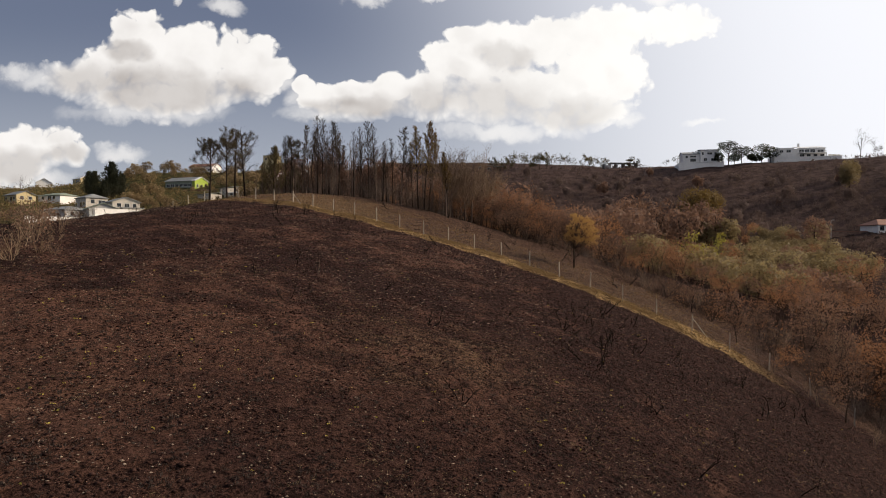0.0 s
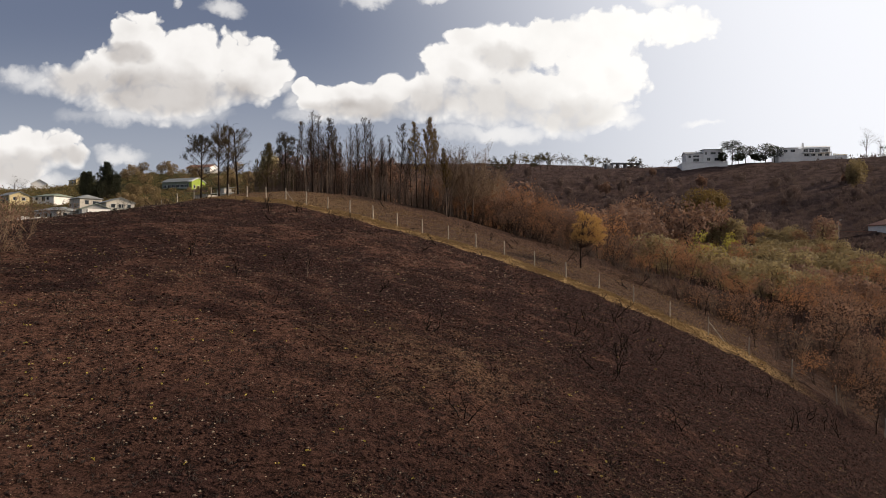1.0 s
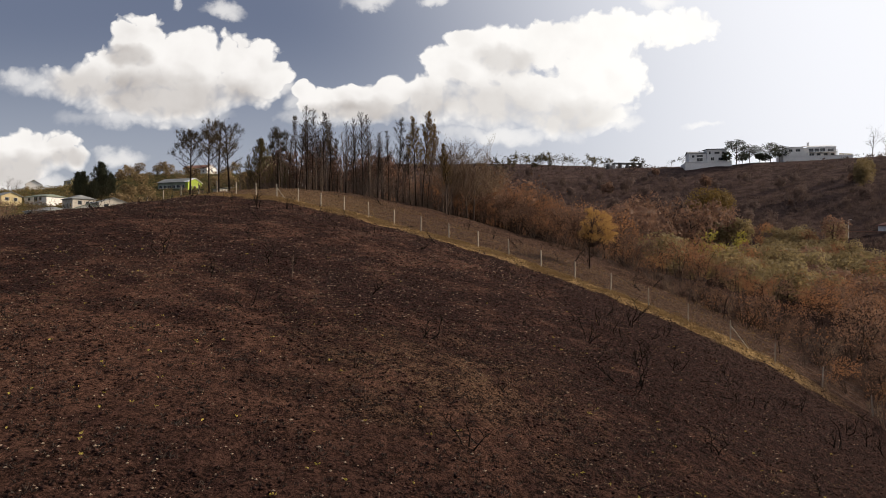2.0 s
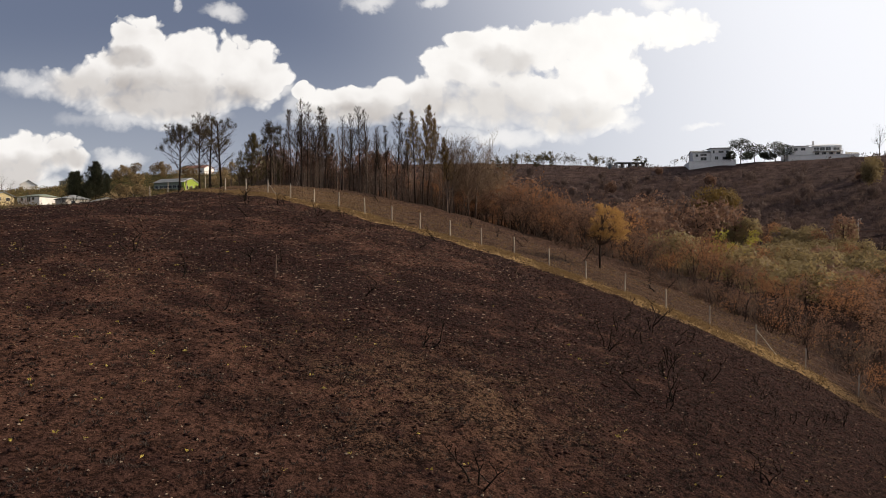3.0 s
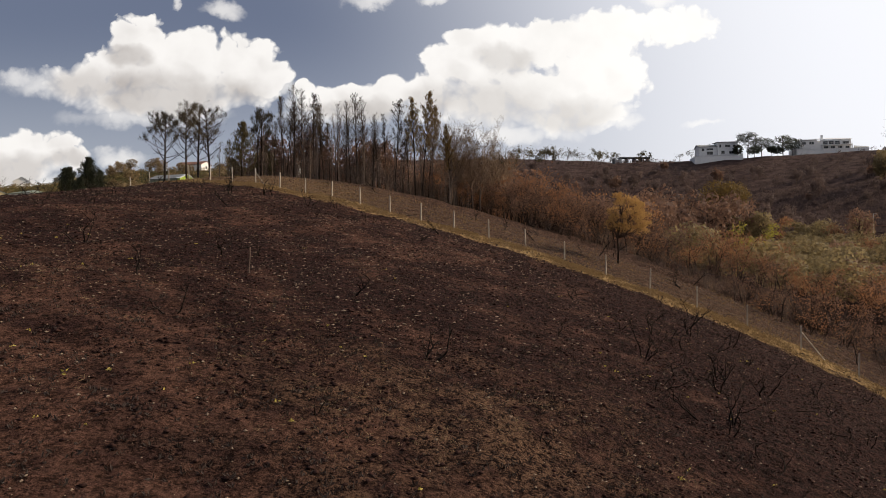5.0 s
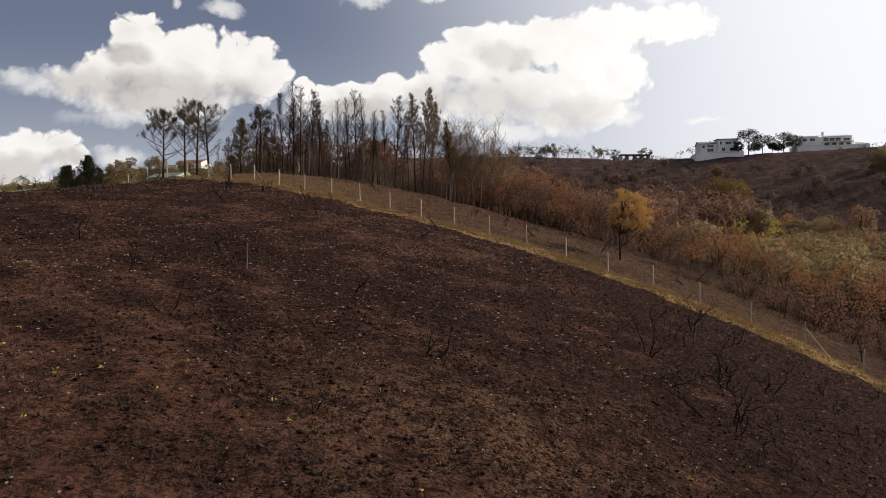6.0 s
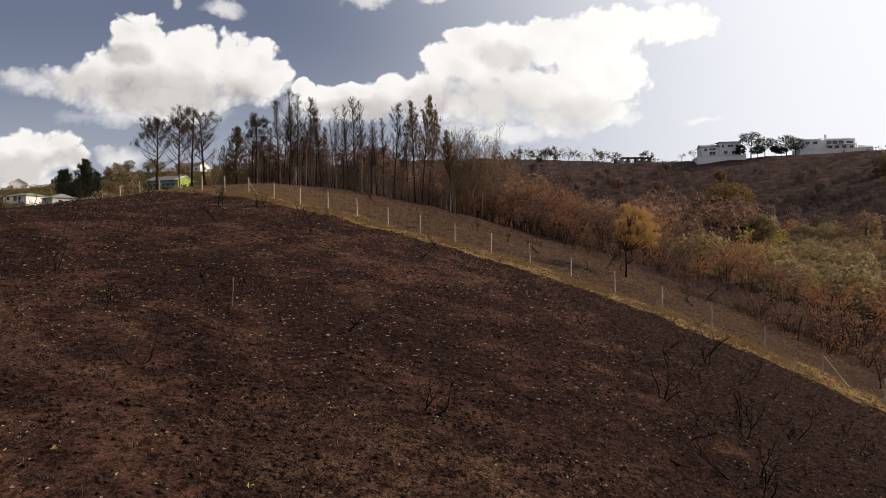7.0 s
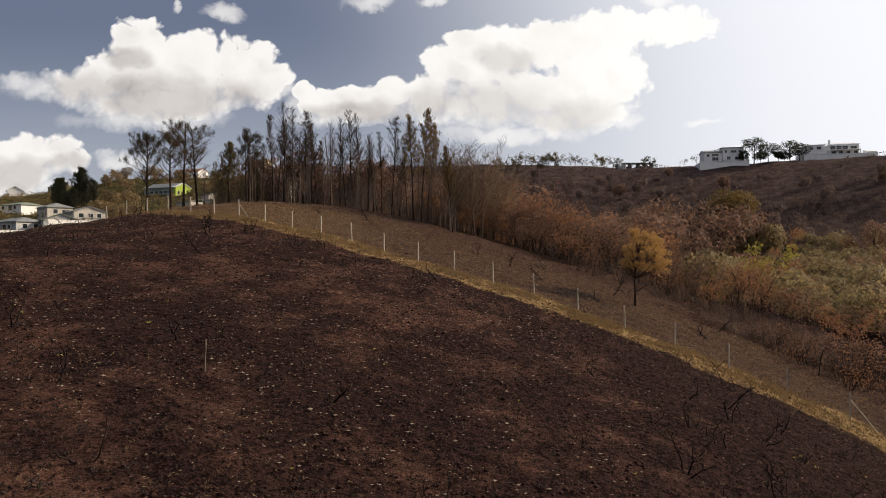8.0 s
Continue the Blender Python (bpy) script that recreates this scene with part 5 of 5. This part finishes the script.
def make_town():
    two = ((-3.6, 0.5, 1.3, 1.1), (0.4, 0.0, 1.8, 1.7), (3.0, 0.5, 1.2, 1.1))
    end = ((-2.4, 2.2, 1.3, 1.2), (0.2, 2.2, 1.5, 1.2), (2.7, 2.2, 1.1, 1.2))
    low_end = ((-1.6, 0.7, 1.2, 1.1), (1.4, 0.7, 1.2, 1.1))
    town(-474, 52, 240, 12, 9.0, 4.0, -48, "white house with grey gabled roof", SHADED_OLD_WALL, "gable_x", GREY_ROOF, 1.5, two, end)
    town(-458, 51, 236, 4, 7, 2.6, -48, "white lean-to annexe with grey roof", SHADED_OLD_WALL, "flat", GREY_ROOF, 0.6, (), ((-1.5, 0.7, 1.0, 1.1), (1.2, 0.7, 1.0, 1.1)))
    town(-517, 64, 258, 9, 8, 3.2, -40, "white house with arched veranda and grey roof", SHADED_OLD_WALL, "hip", GREY_ROOF, 1.6, two, ((-1.5, 1.2, 1.3, 1.4), (1.8, 0.4, 2.4, 2.0)))
    town(-556, 42, 222, 13, 8, 2.4, -30, "long low grey house with grey roof", GREY_WALL, "hip", GREY_ROOF, 1.3, two, low_end)
    town(-506, 38, 224, 13, 8.5, 3.2, -52, "white house with grey-green gabled roof", GREY_WALL, "gable_x", GREEN_ROOF, 1.6, two, ((-2.0, 1.3, 1.4, 1.2), (1.4, 1.1, 2.2, 1.5)))
    town(-622, 68, 265, 10, 7, 2.4, -35, "cream house with pale grey roof", CREAM_WALL, "gable_x", GREY_ROOF, 1.4, two, low_end)
    town(-566, 70, 272, 13, 8, 1.8, -25, "house with low green-grey roof among trees", WHITE_WALL, "hip", GREEN_ROOF, 1.2, two)
    town(-587, 86, 360, 8, 7, 1.6, -60, "white house with pale sunlit roof", WHITE_WALL, "gable_x", PALE_ROOF, 2.2, two)
    town(-528, 84, 380, 10, 8, 2.4, -40, "cream house on the skyline with pale roof", CREAM_WALL, "gable_x", PALE_ROOF, 2.0, two, ((0, 1.0, 1.6, 1.4),))
    hall = thing("house", "long grey-green building with a lime-green end wall", "house")
    add_block(hall, (-9.0, -4.75, -5), (7.4, 4.75, 4.2), GREEN_ROOF, "gable_x", GREY_ROOF, 2.0)
    add_block(hall, (7.45, -4.9, -5), (9.0, 4.9, 4.15), LIME_WALL, "gable_x", PALE_ROOF, 2.0)
    for x in (-7.2, -4.6, -2.0, 0.6, 3.2, 5.8):
        add_window(hall, x, 1.4, 1.9, 1.3, -4.75)
    for y in (-3.0, 0.0, 2.8):
        add_window(hall, y, 0.9, 1.3, 1.5, -9.0, 90)
    hall.matrix_basis = pose(-127.6, 338.5, 49.2, 0, 0, -20)
    HOUSE_SPOTS.append((-127.6, 338.5, 20, 16))
    base = thing("retaining_wall", "rough brown masonry wall below the green building", "wall", "retaining walls")
    b = Build()
    b.box((-8, -0.3, -9), (8, 0.3, 0))
    b.box((2.5, -0.9, -9), (8.6, -0.31, -0.8))
    part("wall", b, PINK_BRICK, base)
    base.matrix_basis = pose(-118, 324, 48.3, 0, 0, -14)
    make_house("white house with red roof above the trees", -147, 420, 67.2, 17, 9, 3.2, -18, WHITE_WALL, "gable_x", RED_ROOF, 2.0, two + ((6.0, 0.5, 1.3, 1.1), (-6.4, 0.5, 1.3, 1.1)), ((0, 1.0, 1.6, 1.4),), 9.0)
    HOUSE_SPOTS.append((-147, 420, 20, 14))
    for x, y, z, w, turn in ((-103.0, 300, 42.6, 9, -35), (-93.5, 305, 43.4, 7, -10), (-98, 312, 46.4, 8, -50)):
        shed = make_house("low shed with pale sheet roof", x, y, z, w, 6, 1.3, turn, SHADED_OLD_WALL, "shed", GREY_ROOF, 1.0, ((0, 0.4, 1.2, 0.9),), (), 5.0)
        HOUSE_SPOTS.append((x, y, w, 12))
    make_house("cream house on the hill above the trees", -103.5, 412, 72.6, 8, 7, 3.6, -20, CREAM_WALL, "flat", PALE_ROOF, 1.6, ((-2, 1.0, 1.4, 1.2), (2, 1.0, 1.4, 1.2)), (), 9.0)
    make_house("pale grey house behind the grove", -63.9, 300, 50.0, 8, 7, 3.4, -30, GREY_WALL, "gable_x", PALE_ROOF, 1.4, low_end, (), 9.0)
    town(-240, 104, 350, 6, 6, 1.8, -50, "white house half hidden by pines", WHITE_WALL, "gable_x", PALE_ROOF, 1.8, two)
    # sunlit garden walls in front of the houses
    for px, py, dist, w, turn in ((-562, 34, 205, 20, 52), (-480, 46, 214, 14, 54)):
        g = thing("garden_wall", "white plastered garden wall before the houses", "wall", "white garden walls")
        b, c = Build(), Build()
        b.box((-w / 2, -0.15, -6), (w / 2, 0.15, 2.6))
        c.box((-w / 2 - 0.1, -0.22, 2.6), (w / 2 + 0.1, 0.22, 2.75))
        part("wall", b, WHITE_WALL, g)
        part("coping", c, WHITE_WALL, g)
        g.matrix_basis = pose(px * dist / 1000, dist, 20 + py * dist / 1000, 0, 0, turn)


make_town()


# ---- trees of the town and the far slopes ----
def make_far_trees():
    rng = random.Random(77)
    olive = make_dome("garden_tree", random.Random(301), 7.0, 3.0, "olive-brown tree on the town slope", LEAF_OLIVE, "trees on the town slope", 11, 36, 0.62, 0.15)
    green = make_dome("garden_tree", random.Random(302), 7.0, 3.0, "green garden tree among the houses", LEAF_GREEN, "trees on the town slope", 11, 36, 0.62, 0.15)
    bushy = make_dome("garden_tree", random.Random(305), 5.0, 3.0, "bushy green garden tree", LEAF_GARDEN, "trees on the town slope", 11, 36, 0.62, 0.05)
    deep = make_pine("evergreen", random.Random(303), 11.0, "dense dark green conifer beside the houses", LEAF_DEEP, 1.0, 0.04, 4.2, 0.2, "dark evergreens", 0.35, 1.15, dense=16.0, cone=0.8, twigs=(5, 8))
    used = set()

    def put(kind, x, y, size):
        if -0.412 < x / y < -0.332 and 262 < y < 334 or -0.378 < x / y < -0.322 and 372 < y < 422:
            size *= 0.35
        m = placed(x, y, size, rng.uniform(0, 360), 0.2)
        if kind.name in used:
            return again(kind, m)
        kind.matrix_basis = m
        used.add(kind.name)
        return kind

    for px, dist, size in ((-512, 285, 1.1), (-487, 290, 1.3), (-474, 300, 0.85), (-521, 300, 0.9), (-500, 280, 0.75)):
        put(deep, px * dist / 1000, dist, size)
    n = 0
    while n < 110:
        y = rng.uniform(165, 430)
        a = rng.uniform(-660, -170)
        x = a * y / 1000
        if any(abs(x - hx) < hw * 0.5 + 3 and -front < y - hy < 7 for hx, hy, hw, front in HOUSE_SPOTS) or (y < 235 and a < -430 and rng.random() < 0.8):
            continue
        put(rng.choice((olive, olive, green) if a > -470 else (green, olive, bushy, bushy)), x, y, rng.uniform(0.5, 1.0) * (1.1 if a > -470 else 0.7 if y < 300 else 0.5))
        n += 1
    def free(x, y, gap):
        return not any(abs(x - hx) < hw * 0.5 + gap and -gap - 2 < y - hy < 6 for hx, hy, hw, _ in HOUSE_SPOTS)

    # gardens up to the skyline, and the brown wood beside them
    for _ in range(85):
        y = rng.uniform(250, 372)
        x = rng.uniform(-650, -515) * y / 1000
        if free(x, y, 2.0):
            put(rng.choice((bushy, bushy, green)), x, y, rng.uniform(0.5, 0.95))
    for _ in range(95):
        y = rng.uniform(290, 430)
        x = rng.uniform(-478, -215) * y / 1000
        if free(x, y, 3.0):
            put(rng.choice((olive, olive, olive, green, bushy)), x, y, rng.uniform(0.75, 1.3))
    for px, dist, size in ((-498, 247, 0.6), (-492, 250, 0.5), (-535, 240, 0.6), (-540, 244, 0.7), (-528, 236, 0.5), (-590, 236, 0.7), (-600, 240, 0.7), (-580, 244, 0.6), (-575, 218, 0.45), (-520, 214, 0.35), (-440, 262, 0.7), (-432, 268, 0.7),
                           (-425, 258, 0.6), (-446, 270, 0.8), (-452, 266, 0.8), (-415, 270, 0.8), (-610, 225, 0.7), (-622, 220, 0.8)):
        put(bushy if px < -460 else olive, px * dist / 1000, dist, size)
    # umbrella pines and bare trees on the far ridge
    for k, (x, y, top, wide, depth) in enumerate(((136.5, 325, 72.4, 5.0, 7.0), (144.2, 328, 70.4, 4.8, 6.5), (154.0, 328, 72.0, 5.0, 9.5), (158.5, 329, 70.8, 4.0, 8.5), (132.6, 326, 67.2, 2.0, 6.0), (148.6, 328, 66.6, 1.8, 4.0), (140.0, 326, 66.0, 3.0, 4.5), (151.0, 327, 65.5, 2.6, 3.8))):
        tall = top - ground_z(x, y)
        stone_pine = make_dome("stone_pine", random.Random(311 + k), tall, wide * 1.2, "dark umbrella-shaped pine on the ridge", LEAF_DEEP, "ridge pines", 30, 50, 0.42, max(0.1, 1 - depth / tall), flat=0.55, lobe=(0.22, 0.36), girth=0.022)
        stand(stone_pine, x, y)
    lone = make_broadleaf("bare_tree", random.Random(314), 14.0, "tall bare burnt tree on the ridge", LEAF_BROWN, 0, 0.3, 0.4, 1, "ridge skyline trees", GREY_BARK, fine=2)
    put(lone, 191, 311, 1.0)
    put(lone, 201, 316, 0.7)
    put(lone, -196, 315, 0.62)
    put(lone, -192.5, 316, 0.5)
    ridge = make_broadleaf("ridge_tree", random.Random(312), 7.0, "thin half-bare tree on the ridge skyline", NEEDLE_OLIVE, 260, 0.32, 0.5, 1, "ridge skyline trees", GREY_BARK)
    leafy = make_broadleaf("ridge_tree", random.Random(313), 6.0, "leafy grey-green tree on the ridge skyline", NEEDLE_OLIVE, 1000, 0.28, 0.6, 1, "ridge skyline trees")
    for px, dist, size in ((640, 340, 0.7), (345, 360, 0.8), (140, 365, 1.0), (205, 362, 0.7), (190, 362, 0.8), (328, 365, 0.6), (112, 362, 1.3), (120, 366, 1.1), (160, 364, 1.2), (172, 366, 0.9), (180, 362, 1.1), (222, 364, 0.9), (96, 360, 1.2), (240, 364, 0.8)):
        put(ridge, px * dist / 1000, dist, size * 1.35)
    for px, dist, size in ((128, 360, 1.1), (142, 362, 1.0), (152, 366, 0.8), (215, 362, 0.8), (232, 366, 0.6), (275, 360, 0.6), (285, 362, 0.5), (100, 360, 0.7), (75, 350, 0.8), (90, 355, 0.6)):
        put(leafy, px * dist / 1000, dist, size * 1.25)
    # burnt and withered trees low on the far slope
    # withered grey leaves, tones lifted and evened to paint in the distance haze
    grey_leaf = leaf_material("ashen_leaves", [(0.115, 0.084, 0.077), (0.155, 0.112, 0.100), (0.20, 0.143, 0.122)], 0.45)
    ashen = [make_dome("slope_tree", random.Random(330 + k), 9.0, 3.0, "ash-grey withered tree on the far slope", (TWIGS_FAR, grey_leaf)[k], "trees on the far slope", 11, 34, 0.75, 0.12, GREY_BARK, upright=1.2) for k in range(2)]
    rusty = make_dome("slope_tree", random.Random(333), 7.0, 2.6, "rust-brown tree on the far slope", LEAF_BROWN, "trees on the far slope", 13, 42, 0.7, 0.12, upright=0.6)
    for k in range(260):
        a = radians(rng.uniform(-6, 37))
        r = 212 + 125 * rng.random() ** 1.5
        x, y = r * math.sin(a), r * math.cos(a)
        if y > 205 and not (104 < x < 150 and y < 232) and not (x / y > 0.5 and y < 215):
            put(rng.choice(ashen + ashen + ashen + [rusty]), x, y, rng.uniform(0.5, 1.15))
    # trees that stand out of the valley wood and the far slope
    lime = make_broadleaf("valley_tree", random.Random(321), 8.0, "bright yellow-green tree in the valley", LEAF_LIME, 1300, 0.3, 0.45, 1, "valley wood")
    put(lime, 50.5, 136, 1.45)
    gold = make_dome("valley_tree", random.Random(322), 9.0, 2.6, "golden-olive tree at the foot of the far slope", LEAF_GREEN, "valley wood", 18, 60, 0.5, 0.1, upright=0.8)
    for x, y, size in ((78.7, 204, 1.15), (85, 203, 1.1), (60, 190, 0.8), (68, 214, 0.8), (154, 258, 1.1), (157, 262, 1.2)):
        put(gold, x, y, size)
    broad = make_dome("valley_tree", random.Random(323), 14.0, 7.0, "broad dark tree with golden-green top on the far slope", NEEDLE_BROWN, "valley wood", 26, 90, 0.7, 0.05, upright=0.5)
    put(broad, 93, 248, 1.0)
    put(broad, 99, 252, 0.8)


make_far_trees()


def make_far_scrub():
    rng = random.Random(91)
    scrub = Build()
    for _ in range(5200):
        a, r = rng.uniform(-14, 40), rng.uniform(185, 400) if rng.random() < 0.75 else rng.uniform(215, 300)
        x, y = r * math.sin(radians(a)), r * math.cos(radians(a))
        if y < 215 + 0.1 * x and a > 10 and not (x > 0.5 * y and y > 165):
            continue
        if r > 340 and rng.random() < 0.5 or (110 < x < 195 and y > 312):
            continue
        z = ground_z(x, y)
        h = rng.uniform(1.2, 5.0) * (0.55 if r > 310 else 0.25 if x > 100 and y < 216 else 1.0)
        for _ in range(19):
            way = Vector((rng.gauss(0, 0.45), rng.gauss(0, 0.45), 1)).normalized()
            c = Vector((x + rng.gauss(0, 0.3 * h), y + rng.gauss(0, 0.3 * h), z + h * rng.uniform(0.05, 0.85)))
            scrub.leaf(c, rng.uniform(0.45, 1.1), rng.uniform(0.13, 0.32), rng, way)
    tagged(new("far_scrub", scrub.mesh("far_scrub", TWIGS_FAR)), "burnt grey-brown scrub covering the far slope", "scrub", kind="stuff")


make_far_scrub()


def make_town_scrub():
    """Hedges, bushes and rank grass between the houses."""
    hedge = leaf_material("hedge_leaves", [(0.05, 0.055, 0.02), (0.11, 0.10, 0.035), (0.17, 0.14, 0.055), (0.20, 0.125, 0.06)], 0.4)
    rng = random.Random(93)
    scrub = Build()
    for _ in range(3600):
        a, r = rng.uniform(-36, -9), rng.uniform(165, 440)
        x, y = r * math.sin(radians(a)), r * math.cos(radians(a))
        if any(abs(x - hx) < hw * 0.5 + 0.5 and -front * 0.4 - 2 < y - hy < 5 for hx, hy, hw, front in HOUSE_SPOTS):
            continue
        z, h = ground_z(x, y), rng.uniform(0.6, 2.6)
        for _ in range(13):
            c = Vector((x + rng.gauss(0, 0.5 * h), y + rng.gauss(0, 0.5 * h), z + h * rng.uniform(0.1, 0.9)))
            scrub.leaf(c, rng.uniform(0.4, 0.9), rng.uniform(0.3, 0.6), rng)
    tagged(new("town_scrub", scrub.mesh("town_scrub", hedge)), "green and brown bushes between the houses", "bushes", kind="stuff")


make_town_scrub()
